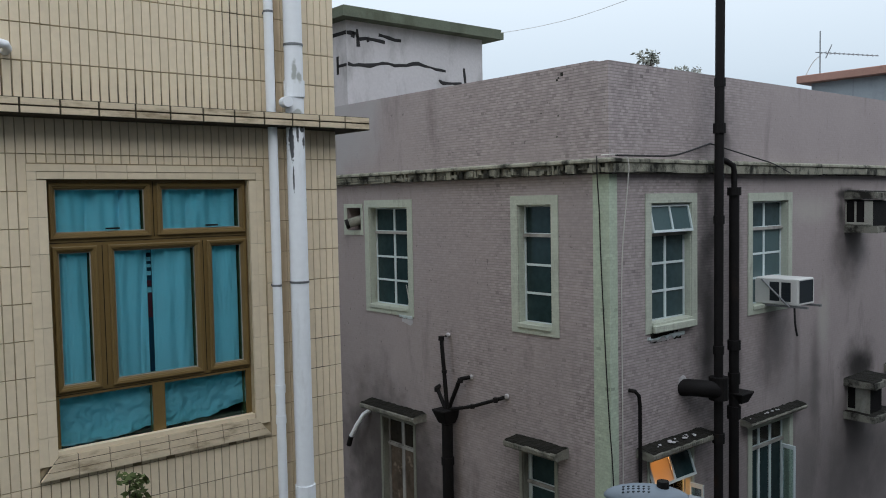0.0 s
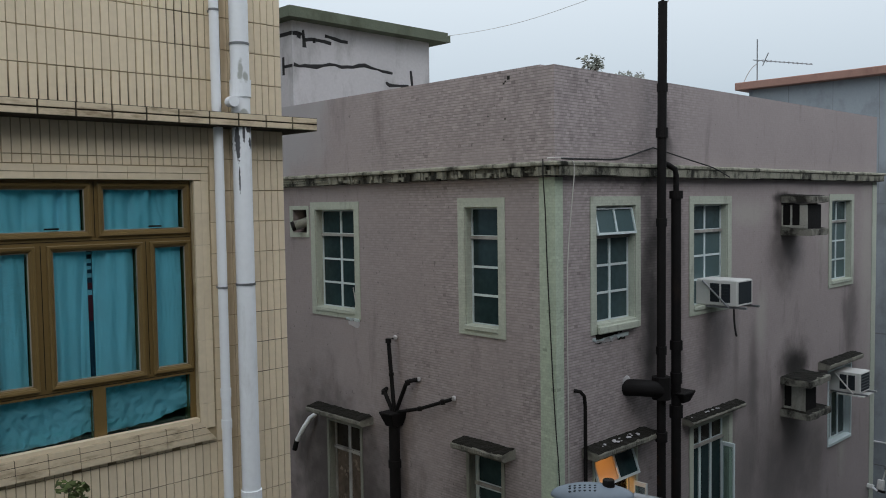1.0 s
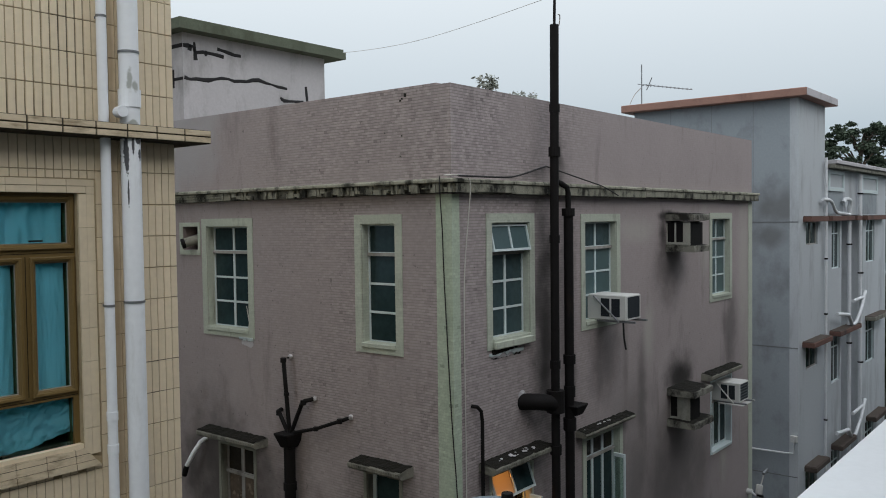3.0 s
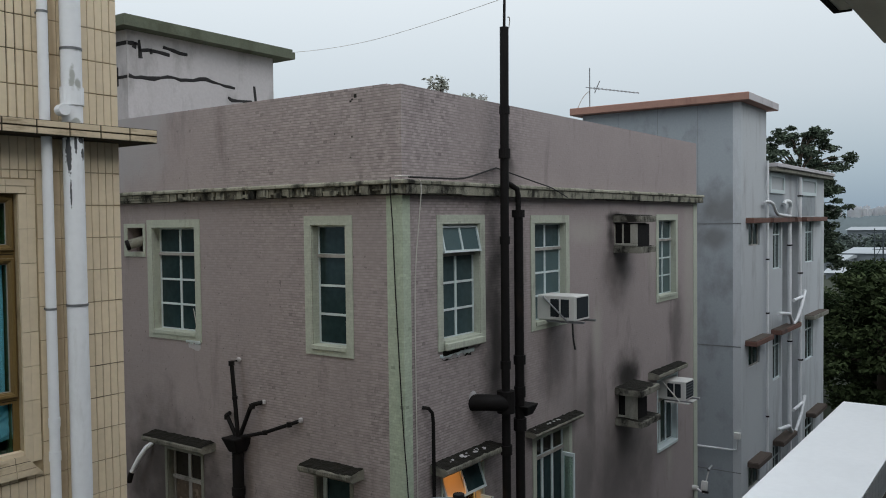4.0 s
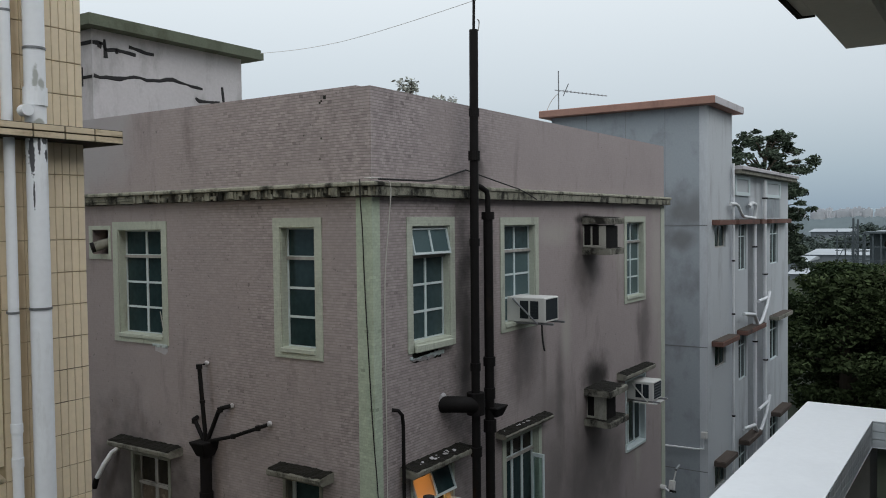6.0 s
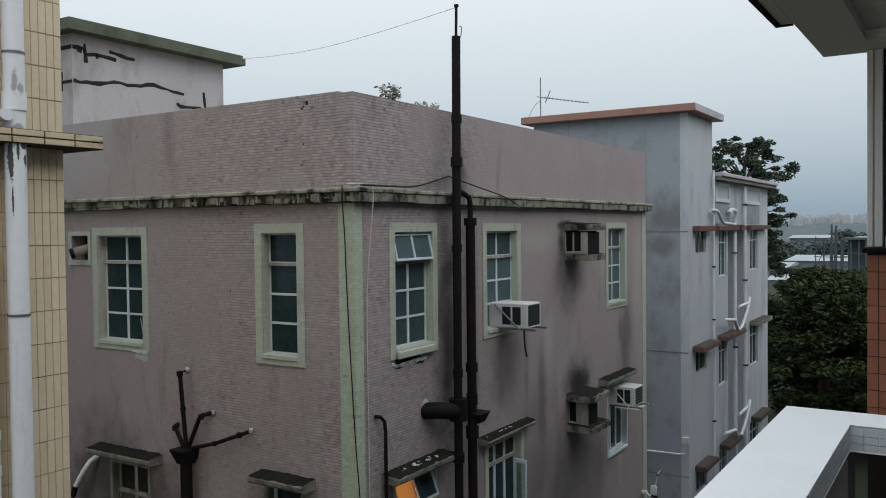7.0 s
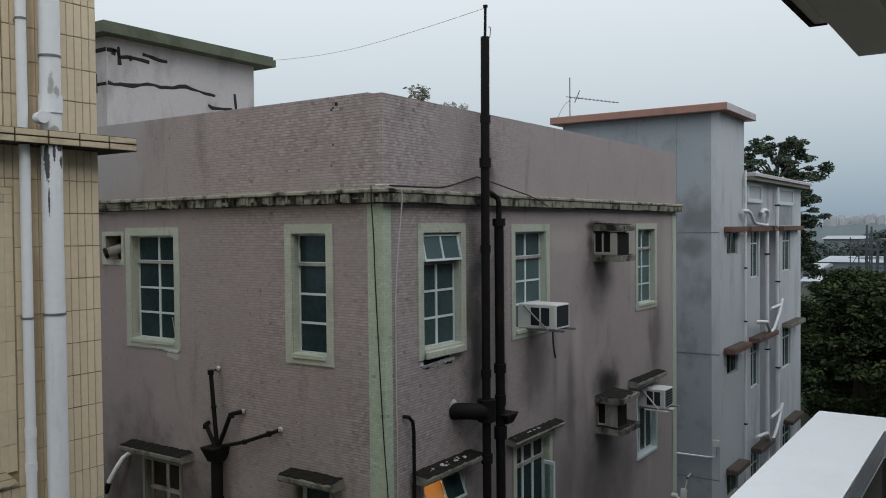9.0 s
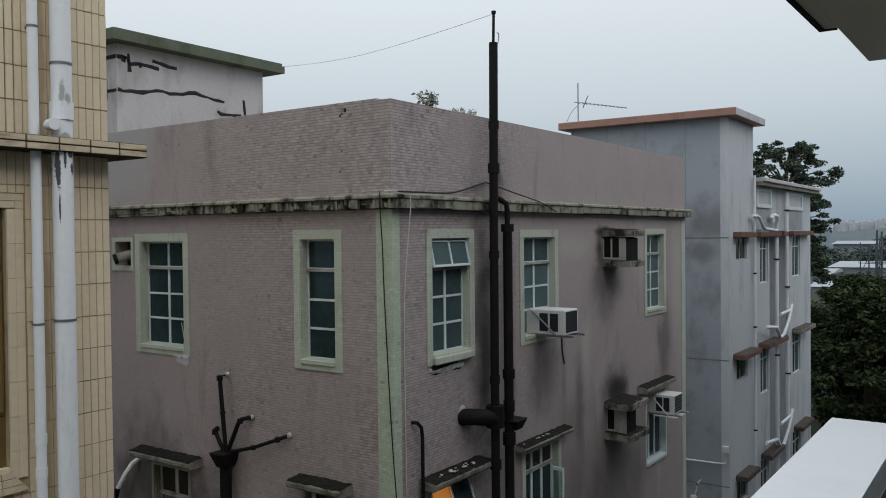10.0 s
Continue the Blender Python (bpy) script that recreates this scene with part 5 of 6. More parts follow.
def ac_box(x0, x1, out, z0, z1, label, posts, inset, deep, xb):
    """A cast concrete box for an air conditioner: hood, floor slab, and the old unit between."""
    for a, b, name in ((z1, z1 + 0.10, "hood"), (z0 - 0.10, z0, "shelf")):
        bm = bmesh.new()
        rnd = random.Random(int(x0 * 77 + a * 10))
        n = 8
        rows = []
        pr = [(-0.02, a), (out, a), (out, b - 0.012), (out - 0.02, b), (-0.02, b + 0.02)]
        for k in range(n + 1):
            rows.append([bm.verts.new(RIGHT.p(x0 + (x1 - x0) * k / n, d + rnd.uniform(-0.012, 0.004) * (d > 0), z + rnd.uniform(-0.005, 0.005))) for d, z in pr])
        for p, q in zip(rows, rows[1:]):
            for i in range(len(pr) - 1):
                bm.faces.new((p[i], p[i + 1], q[i + 1], q[i]))
        bm.faces.new(rows[0])
        bm.faces.new(rows[-1])
        slab_ob = part(name, bm, SOOTSLAB, mauve, "stained concrete air conditioner box")
        bm = bmesh.new()
        rows = []
        for k in range(13):
            u = x0 + 0.01 + (x1 - x0 - 0.02) * k / 12
            rows.append([bm.verts.new(RIGHT.p(u, 0.004 + (out - 0.03) * j / 4 + rnd.uniform(-0.006, 0.006) * (0 < j), b + 0.021 - 0.02 * j / 4 + rnd.uniform(0.001, 0.016) * (j < 4))) for j in range(5)])
        for p, q in zip(rows, rows[1:]):
            for i in range(4):
                bm.faces.new((p[i], p[i + 1], q[i + 1], q[i]))
        part("moss", bm, DIRT_AND_SHADE, slab_ob, "black moss and soot")
    ac = thing("air_conditioner", ((x0 + x1) / 2, PY, z0), label, "air conditioner", "air conditioners")
    xa, top = x0 + inset, z1 - 0.012
    # Solid black block stands for the shade inside the side openings.
    block("core", IRON, ac, xa + 0.02, xb, PY - deep, PY + 0.1, z0 + 0.003, top - 0.02, label="black block painting the dark inside of the openings")
    for a, b in posts:
        block("post", OLDCASE, ac, xa, xa + 0.018, PY - deep * b, PY - deep * a, z0 + 0.06, top - 0.02, bevel=0.004)
    block("bottom_rail", OLDCASE, ac, xa, xa + 0.019, PY - deep, PY - 0.002, z0 + 0.003, z0 + 0.058, bevel=0.004)
    block("side_cheek", OLDCASE, ac, xb + 0.002, xb + 0.05, PY - deep + 0.06, PY - 0.002, z0 + 0.003, top, bevel=0.004)
    return ac


ac_box(13.05, 13.68, 0.50, 7.93, 8.34, "old air conditioner in a pale frame on a concrete shelf", ((0.0, 0.05), (0.34, 0.41), (0.70, 1.0)), 0.03, 0.41, 13.60)
ac_box(13.08, 13.90, 0.48, 5.02, 5.44, "old sooty air conditioner inside a concrete box", ((0.0, 0.03), (0.37, 1.0)), 0.12, 0.35, 13.62)

# ---- stair house: tarred cracks ----
TARLINES = (((7.39, 11.06), (7.57, 11.08), (7.60, 10.98), (7.89, 11.0), (8.12, 10.98)), ((7.59, 11.15), (7.61, 10.86)), ((7.52, 11.10), (7.50, 10.99)), ((7.78, 11.03), (7.80, 10.95)), ((8.0, 11.09), (8.19, 11.07), (8.45, 11.04)),
            ((7.40, 10.57), (7.83, 10.59), (8.08, 10.64), (8.43, 10.64), (8.8, 10.71), (9.07, 10.67), (9.39, 10.63)), ((9.24, 10.47), (9.32, 10.43), (9.75, 10.44)), ((9.81, 10.72), (9.84, 10.45)))
for line in TARLINES:
    pts = []
    for (x0, za), (x1, zb) in zip(line, line[1:]):
        n = max(2, int(10 * math.hypot(x1 - x0, zb - za)))
        pts += [(x0 + (x1 - x0) * k / n, za + (zb - za) * k / n + 0.03 * noise.noise((x0 * 9 + k * 0.8, za * 5, 0))) for k in range(n)]
    pts.append(line[-1])
    bm = bmesh.new()
    rows = []
    for k, (x, z) in enumerate(pts):
        a, b = pts[max(k - 1, 0)], pts[min(k + 1, len(pts) - 1)]
        d = Vector((b[0] - a[0], b[1] - a[1])).normalized()
        w = 0.027 + 0.022 * noise.noise((x * 11, z * 11, 3))
        rows.append([bm.verts.new((x - d.y * w * s, 10.9 - o, z + d.x * w * s)) for s, o in ((-1, 0.001), (-0.6, 0.008), (0.6, 0.008), (1, 0.001))])
    for p, q in zip(rows, rows[1:]):
        for i in range(3):
            bm.faces.new((p[i], p[i + 1], q[i + 1], q[i]))
    part("tar_seal", bm, TAR, stair, "black tar brushed over a crack")
for ya, yb, za, zb in ((10.9, 11.6, 11.03, 11.09), (10.9, 11.15, 10.545, 10.59), (11.12, 11.18, 10.44, 10.72)):
    block("tar_seal", TAR, stair, PX - 0.002, PX + 0.004, ya, yb, za, zb, bevel=0.002)

# ---- grey house: windows, slabs, pipes, joints, antenna ----
for u0, u1, z0, z1 in gholes:
    bm = bmesh.new()
    w = 0.03
    um = (u0 + u1) / 2
    zt = z1 - 0.35 if z1 - z0 > 1 else z1 - w
    hs = [(u0 + w, um - w / 2, z0 + w, zt - w / 2), (um + w / 2, u1 - w, z0 + w, zt - w / 2)]
    if z1 - z0 > 1:
        hs += [(u0 + w, um - w / 2, zt + w / 2, z1 - w), (um + w / 2, u1 - w, zt + w / 2, z1 - w)]
    Face("x", GY + 0.045).wall(bm, u0, u1, z0, z1, 0.04, hs)
    win = part("window", bm, WHITEFRAME if z1 - z0 > 1 else DIMFRAME, grey, "pale framed window set into the wall")
    for a, b, c, d in hs:
        bm = bmesh.new()
        GF.box(bm, a, b, -0.069, -0.064, c, d)
        part("pane", bm, PANE, win).visible_shadow = False
for zc, spans in ((8.31, ((20.85, 22.38), (22.72, 25.0), (25.3, 25.85), (26.5, 29.4))), (5.32, ((20.8, 22.4), (23.2, 25.4), (27.1, 29.2))), (2.29, ((21.0, 22.2), (23.4, 24.9), (27.3, 29.0)))):
    for u0, u1 in spans:
        bm = bmesh.new()
        GF.box(bm, u0, u1, 0.001, 0.29 if zc < 8 else 0.20, zc - 0.06, zc + 0.06)
        mosses = bmesh.new()
        GF.box(mosses, u0 + 0.02, u1 - 0.02, 0.002, 0.26 if zc < 8 else 0.17, zc + 0.061, zc + 0.075)
        shade_slab = part("canopy", bm, SLABRED if zc > 5 and u0 < 27 or zc > 8 else SLABBROWN if u0 < 27 or zc < 3 else CANOPY, grey, "brown stained window slab", 0.008)
        part("moss", mosses, SLABBROWN, shade_slab, "dark dirt on top of the slab")
for y in (6.9, 7.93, 8.99):
    block("joint", STRAP, grey, GX - 0.004, GX - 0.0005, y - 0.006, y + 0.006, 8.25, 11.149)
for z in (8.25, 5.27, 2.2):
    block("joint", STRAP, grey, GX - 0.004, GX - 0.0005, GY + 0.01, 10.0, z - 0.012, z + 0.012, label="dark panel joint")


def grey_pipe(pts, r, label, elbows=()):
    st = thing("drainpipe", pts[-1], label, "drainpipe", "grey house pipes")
    bm = bmesh.new()
    tube(bm, pts, r, 12)
    part("pipe", bm, OLDPVC, st, smooth=True)
    for (x, y, z) in elbows:
        bm = bmesh.new()
        tube(bm, [(x, y, z - 0.02), (x, y, z + 0.02)], r * 1.35, 12)
        part("strap", bm, IRON, st, "dark pipe strap")
    return st


grey_pipe([(24.78, 5.75, 8.66), (24.74, 5.72, 0)], 0.056, "white plastic drainpipe on a grey wall", ((24.77, 5.74, 7.6), (24.76, 5.73, 4.9)))
grey_pipe([(26.0, 5.75, 9.55), (26.0, 5.72, 0)], 0.058, "white plastic drainpipe on a grey wall", ((26.0, 5.74, 9.0), (26.0, 5.73, 6.75), (26.0, 5.72, 4.2)))
grey_pipe([(22.56, 5.77, 9.85), (22.56, 5.77, 0)], 0.035, "thin white pipe down the house", ((22.56, 5.77, 7.3), (22.56, 5.77, 5.9), (22.56, 5.77, 3.2)))
grey_pipe([(22.15, 5.74, 8.79), (22.5, 5.70, 8.79), (22.7, 5.68, 8.74), (23.05, 5.68, 8.52), (23.3, 5.69, 8.46), (24.6, 5.71, 8.41), (24.74, 5.73, 8.42)], 0.042, "white pipe elbow running across the wall")
grey_pipe([(24.78, 5.74, 8.5), (24.77, 5.72, 8.70), (24.66, 5.70, 8.80), (24.40, 5.70, 8.83), (24.20, 5.72, 8.82), (24.12, 5.74, 8.74)], 0.054, "white swan-neck vent pipe")
for z in (5.85, 2.75):
    grey_pipe([(26.1, 5.62, z + 0.38), (25.6, 5.6, z - 0.02), (25.05, 5.62, z - 0.40), (24.75, 5.64, z - 0.46)], 0.045, "white branch pipe on the wall")
    grey_pipe([(23.2, 5.66, z - 0.02), (23.5, 5.62, z - 0.04), (24.2, 5.62, z - 0.12), (24.6, 5.64, z - 0.36), (24.75, 5.66, z - 0.46)], 0.05, "white branch pipe on the wall")
    grey_pipe([(24.78, 5.64, z + 0.20), (26.0, 5.64, z + 0.22)], 0.045, "white branch pipe on the wall")
grey_pipe([(20.42, 9.2, 2.73), (20.42, 6.13, 2.77), (20.42, 5.93, 2.79), (20.42, 5.92, 3.12)], 0.022, "thin white conduit along the gable")
block("junction_box", ACWHITE, grey, 20.40, 20.495, 5.86, 6.0, 3.05, 3.2, label="white junction box")
for x0, x1, y in ((22.95, 24.5, GY), (26.5, 28.5, GY)):
    bm = bmesh.new()
    Face("x", y - 0.05).wall(bm, x0, x1, 9.03, 9.56, 0.049, [(x0 + 0.12, x1 - 0.12, 9.13, 9.47)])
    part("vent_frame", bm, WHITEFRAME, grey, "pale vent frame under the roof")
    block("vent_panel", GREYLIGHT, grey, x0 + 0.121, x1 - 0.121, y - 0.02, y - 0.001, 9.131, 9.469)
    # Flat panel whose darker grey paints the shaded recess under the vent.
    block("recess_panel", GREY, grey, x0, x1, y - 0.012, y - 0.001, 8.42, 9.0, label="darker flat panel in place of a shaded recess")

antenna = thing("antenna", (20.6, 9.84, 11.34), "thin metal television aerial on the roof edge", "antenna")
bm = bmesh.new()
tube(bm, [(20.6, 9.84, 11.34), (20.6, 9.84, 12.42)], 0.016, 8)
part("mast", bm, STRAP, antenna)
bm = bmesh.new()
tube(bm, [(20.6, 9.95, 11.92), (20.6, 8.46, 11.62)], 0.012, 6)
part("boom", bm, STRAP, antenna)
for k in range(12):
    y = 9.75 - 0.11 * k
    zz = 11.92 - (9.95 - y) * 0.2
    bm = bmesh.new()
    tube(bm, [(20.45, y, zz - 0.03 - 0.01 * (k < 3)), (20.75, y, zz + 0.03 + 0.01 * (k < 3))], 0.008, 6)
    part("element", bm, STRAP, antenna)
bm = bmesh.new()
tube(bm, [(20.6, 9.70, 11.74), (20.6, 9.55, 12.05)], 0.012, 6)
part("reflector", bm, STRAP, antenna)
cable("cable", [(20.6, 9.86, 11.80), (20.6, 10.05, 11.72), (20.6, 10.2, 11.36)], 0.010, PALECABLE, "aerial lead looping down to the roof")

# security camera on the far corner of the mauve house
dish = thing("security_camera", (16.98, 5.8, 2.8), "small white security camera on a wall bracket", "camera")
bm = bmesh.new()
tube(bm, [(16.93, 5.818, 2.83), (16.93, 5.74, 2.83), (16.93, 5.72, 2.82)], 0.055, 12)
part("wall_cup", bm, ACWHITE, dish)
bm = bmesh.new()
tube(bm, [(16.93, 5.73, 2.83), (16.80, 5.62, 2.83), (16.66, 5.50, 2.85)], 0.02, 8)
part("arm", bm, PVC, dish)
bm = bmesh.new()
bmesh.ops.create_cube(bm, size=1, matrix=Matrix.Translation((16.67, 5.49, 2.99)) @ Matrix.Rotation(radians(18), 4, "Y") @ Matrix.Diagonal((0.10, 0.12, 0.20, 1)))
part("housing", bm, ACWHITE, dish, bevel=0.02)
bm = bmesh.new()
bmesh.ops.create_cube(bm, size=1, matrix=Matrix.Translation((16.65, 5.47, 2.87)) @ Matrix.Rotation(radians(18), 4, "Y") @ Matrix.Diagonal((0.13, 0.10, 0.045, 1)))
part("lens_cover", bm, IRON, dish, "black lens cover")
bm = bmesh.new()
tube(bm, [(16.71, 5.47, 3.08), (16.76, 5.42, 3.32)], 0.014, 8)
part("rod", bm, ACWHITE, dish)
bm = bmesh.new()
tube(bm, [(16.70, 5.42, 3.31), (16.86, 5.40, 3.36)], 0.03, 8)
part("sensor", bm, STRAP, dish)


for a, b in (((7.452, 9.52, 6.90), (7.455, 9.60, 7.22)), ((7.45, 9.56, 6.90), (7.455, 9.50, 7.12))):
    bm = bmesh.new()
    tube(bm, [a, b], 0.008, 6, 0.005)
    tagged(part("stick", bm, PALECABLE), "pale stick leaning on the window sill", "stick")


# ---- street lamp under the balcony ----
lamp = thing("street_lamp", (4.9, 3.2, 0), "blue-grey street lamp head with a black light sensor", "street lamp")
fwd = Vector((math.cos(radians(54)), -math.sin(radians(54)), 0))
mid = Vector((4.83, 3.47, 6.32))
bm = bmesh.new()
bmesh.ops.create_uvsphere(bm, u_segments=32, v_segments=16, radius=1)
turn = Matrix(((fwd.x, -fwd.y, 0, 0), (fwd.y, fwd.x, 0, 0), (0, 0, 1, 0), (0, 0, 0, 1)))
for v in bm.verts:
    if v.co.z < 0:
        v.co.z *= 0.35
    v.co = Vector((v.co.x * 0.30, v.co.y * 0.15, v.co.z * 0.09))
bmesh.ops.transform(bm, matrix=Matrix.Translation(mid) @ turn, verts=bm.verts[:])
LAMPGREY = mat("lamp_grey", (0.165, 0.20, 0.235), 0.45, 0.08, 3, 30, 0.03)
part("housing", bm, LAMPGREY, lamp, smooth=True)
for i in range(6):
    for j in range(3):
        c = mid + fwd * (-0.16 + 0.035 * i) + Vector((-fwd.y, fwd.x, 0)) * (-0.03 - 0.03 * j)
        x, yy = (-0.16 + 0.035 * i) / 0.33, (-0.03 - 0.03 * j) / 0.15
        c.z += 0.09 * math.sqrt(max(0, 1 - x * x - yy * yy))
        block("vent_slot", ACGRILLE, lamp, c.x - 0.008, c.x + 0.008, c.y - 0.006, c.y + 0.006, c.z - 0.004, c.z + 0.003)
bm = bmesh.new()
c = mid + fwd * 0.11
tube(bm, [c + Vector((0, 0, 0.06)), c + Vector((0, 0, 0.115)), c + Vector((0, 0, 0.125))], 0.045, 16, 0.04)
part("sensor", bm, IRON, lamp, "round black light sensor")
bm = bmesh.new()
tube(bm, [mid + fwd * 0.28, mid + fwd * 0.6 + Vector((0, 0, -0.05)), mid + fwd * 0.75 + Vector((0, 0, -0.3)), mid + fwd * 0.78 + Vector((0, 0, -6.36))], 0.04, 12)
part("pole", bm, STRAP, lamp, "grey steel pole", smooth=True)

# open white casement leaves of the lower window
def leaf_casement(hinge, end, z0, z1, label):
    case = thing("open_casement", (*hinge, z0), label, "window", "open casements")
    h, way = Vector((*hinge, 0)), Vector((end[0] - hinge[0], end[1] - hinge[1], 0))
    for a, b, za, zb, m_, nm in ((0, 1, z1 - 0.05, z1, WHITEFRAME, "rail"), (0, 1, z0, z0 + 0.05, WHITEFRAME, "rail"), (0, 0.1, z0 + 0.05, z1 - 0.05, WHITEFRAME, "stile"), (0.9, 1, z0 + 0.05, z1 - 0.05, WHITEFRAME, "stile"), (0.1, 0.9, z0 + 0.05, z1 - 0.05, GLASS, "pane")):
        bm = bmesh.new()
        p, q = h + way * a, h + way * b
        t = Vector((way.y, -way.x, 0)).normalized() * (0.016 if nm != "pane" else 0.003)
        v = [bm.verts.new((o.x, o.y, z)) for z in (za, zb) for o in (p - t, q - t, q + t, p + t)]
        for f in ((0, 1, 2, 3), (7, 6, 5, 4), (0, 1, 5, 4), (1, 2, 6, 5), (2, 3, 7, 6), (3, 0, 4, 7)):
            bm.faces.new([v[i] for i in f])
        part(nm, bm, m_, case)


leaf_casement((11.15, 5.80), (11.13, 5.60), 3.62, 4.93, "white casement leaf swung open beside the window")
leaf_casement((8.90, 5.80), (8.90, 5.62), 3.62, 4.9, "white casement leaf swung open below the canopy")

# broken plaster under old sills
for face, u0, u1, z in ((RIGHT, 8.10, 8.62, 6.78), (LEFT, 9.36, 9.62, 6.72)):
    bm = bmesh.new()
    n = 16
    up, lo = [], []
    for k in range(n + 1):
        u = u0 + (u1 - u0) * k / n
        up.append(bm.verts.new(face.p(u, 0.010, z + 0.03)))
        lo.append(bm.verts.new(face.p(u, 0.004, z - 0.02 - 0.06 * abs(noise.noise((u * 9, z, 0))) - 0.03 * math.sin(math.pi * k / n))))
    for k in range(n):
        bm.faces.new((up[k], up[k + 1], lo[k + 1], lo[k]))
    part("broken_plaster", bm, CONCRETE, mauve, "broken pale plaster edge")
bm = bmesh.new()
RIGHT.box(bm, 8.11, 8.93, 0.036, 0.085, 6.845, 6.935)
part("sill_block", bm, TRIM, mauve, "thick pale sill block hanging loose", bevel=0.01)
# Black strip set on the wall paints the shaded gap under the sill block.
bm = bmesh.new()
for k in range(12):
    u = 8.10 + 0.045 * k
    RIGHT.box(bm, u, u + 0.046, 0.0165, 0.022, 6.775 + 0.03 * abs(noise.noise((u * 14, 3, 0))) + 0.03 * k / 12, 6.842)
part("sill_gap_shade", bm, DIRT_AND_SHADE, mauve, "dark strip painting the shaded broken gap under the sill")


# ---- plants ----
def leaves(rnd, centres, count, size, flat=0.6):
    """Many small bent leaves round the given clump centres (x, y, z, radius)."""
    verts, faces = [], []
    for _ in range(count):
        x, y, z, r = rnd.choice(centres)
        d = Vector((rnd.gauss(0, 1), rnd.gauss(0, 1), rnd.gauss(0, 1))).normalized() * r * rnd.random() ** 0.45
        c = Vector((x + d.x, y + d.y, z + d.z * flat))
        a = Vector((rnd.gauss(0, 1), rnd.gauss(0, 1), rnd.gauss(0, 0.5))).normalized()
        b = a.cross(Vector((rnd.gauss(0, 1), rnd.gauss(0, 1), rnd.gauss(0, 1)))).normalized()
        s = size * rnd.uniform(0.6, 1.3)
        i = len(verts)
        verts += [c - a * s, c + b * s * 0.45, c + a * s, c - b * s * 0.45]
        faces.append((i, i + 1, i + 2, i + 3))
    return verts, faces


def leaf_part(name, data, material, parent, label=""):
    verts, faces = data
    at = ORIGIN[parent.name]
    me = bpy.data.meshes.new(name)
    me.from_pydata([tuple(v - at) for v in verts], [], faces)
    me.materials.append(material)
    ob = new(name, me)
    ob.parent = parent
    return tagged(ob, label) if label else ob


def tree(x, y, base, top, radius, crown_low, label, material, seed, tiers=7, per=9, count=9000, size=0.16, flat=0.5, umbrella=False):
    rnd = random.Random(seed)
    t = thing("tree", (x, y, base), label, "tree", "trees beyond the houses")
    bm = bmesh.new()
    h = top - base
    tube(bm, [(x, y, base), (x + 0.1, y + 0.05, base + h * 0.4), (x - 0.05, y + 0.1, base + h * 0.7), (x, y, base + h * 0.93)], radius * 0.09, 10, radius * 0.02)
    clumps = []
    for k in range(tiers):
        f = k / max(1, tiers - 1)
        z = crown_low + (top - crown_low - radius * 0.15) * f
        reach = radius * (0.62 + 0.38 * math.sin(math.pi * (0.15 + 0.75 * f))) * (1 if f < 0.85 else 0.6) * rnd.uniform(0.85, 1.1)
        if umbrella:
            reach = radius * (1.0 if k < tiers - 1 else 0.7)
        for _ in range(per):
            a = rnd.uniform(0, 2 * math.pi)
            q = reach * (math.sqrt(rnd.uniform(0.06, 1.0)) if umbrella else rnd.uniform(0.25, 1.0))
            cx, cy, cz = x + q * math.cos(a), y + q * math.sin(a), z + rnd.uniform(-1, 1) * (top - crown_low) / tiers * 0.5
            clumps.append((cx, cy, cz, radius * (rnd.uniform(0.10, 0.22) if umbrella else rnd.uniform(0.16, 0.30))))
            if rnd.random() < 0.5:
                tube(bm, [(x, y, z - 0.12 * h * 0.5), ((x + cx) / 2, (y + cy) / 2, cz - 0.1), (cx, cy, cz)], radius * 0.025, 6, radius * 0.006)
    part("trunk", bm, BARK, t, "trunk and limbs")
    leaf_part("crown", leaves(rnd, clumps, count, size, flat), material, t, "dense dark green leaves")
    return t


tree(35.0, 7.75, 0, 11.75, 1.85, 6.6, "tall tiered green tree behind the grey house", LEAF, 31, 8, 26, 26000, 0.08, 0.45, True)
SPOTS = ((34, 4.6, 6.5, 3.2), (41, 5.8, 6.3, 3.4), (46, 3.0, 5.9, 3.6), (39, 2.6, 5.9, 3.0), (55, 5.0, 5.6, 4.0), (60, 8.5, 5.6, 3.6), (33, 1.6, 5.0, 2.6), (52, 0.5, 5.3, 3.6), (68, 2.0, 4.9, 4.0), (72, 7.5, 4.9, 4.0), (62, -2.5, 5.2, 4.0))
for k, (x, y, top, r) in enumerate(SPOTS):
    tree(x, y, 0 if x < 45 else -0.006 * (x - 45), top, r, 1.2, "dark bushy tree in the wooded hollow", LEAFMID if k in (0, 3, 5, 6, 9) else LEAFDARK, 20 + k, 8, 13, 24000, 0.115)


def sprig(name, x, y, z, h, spread, n, label, size, material=LEAF, seed=1):
    rnd = random.Random(seed)
    t = thing(name, (x, y, z), label, "plant")
    bm = bmesh.new()
    tips = []
    for _ in range(n):
        e = Vector((x + rnd.uniform(-spread, spread), y + rnd.uniform(-spread, spread) * 0.6, z + h * rnd.uniform(0.6, 1)))
        tube(bm, [(x, y, z), (Vector((x, y, z)) * 0.4 + e * 0.6 + Vector((0, 0, h * 0.1))), e], 0.006, 5, 0.003)
        tips.append((*e, size * 1.3))
        m_ = Vector((x, y, z)).lerp(e, 0.6)
        tips.append((*m_, size))
    part("stem", bm, BARK, t, "thin stems")
    leaf_part("foliage", leaves(rnd, tips, n * 22, size * 0.55, 0.8), material, t, "green leaves")
    return t


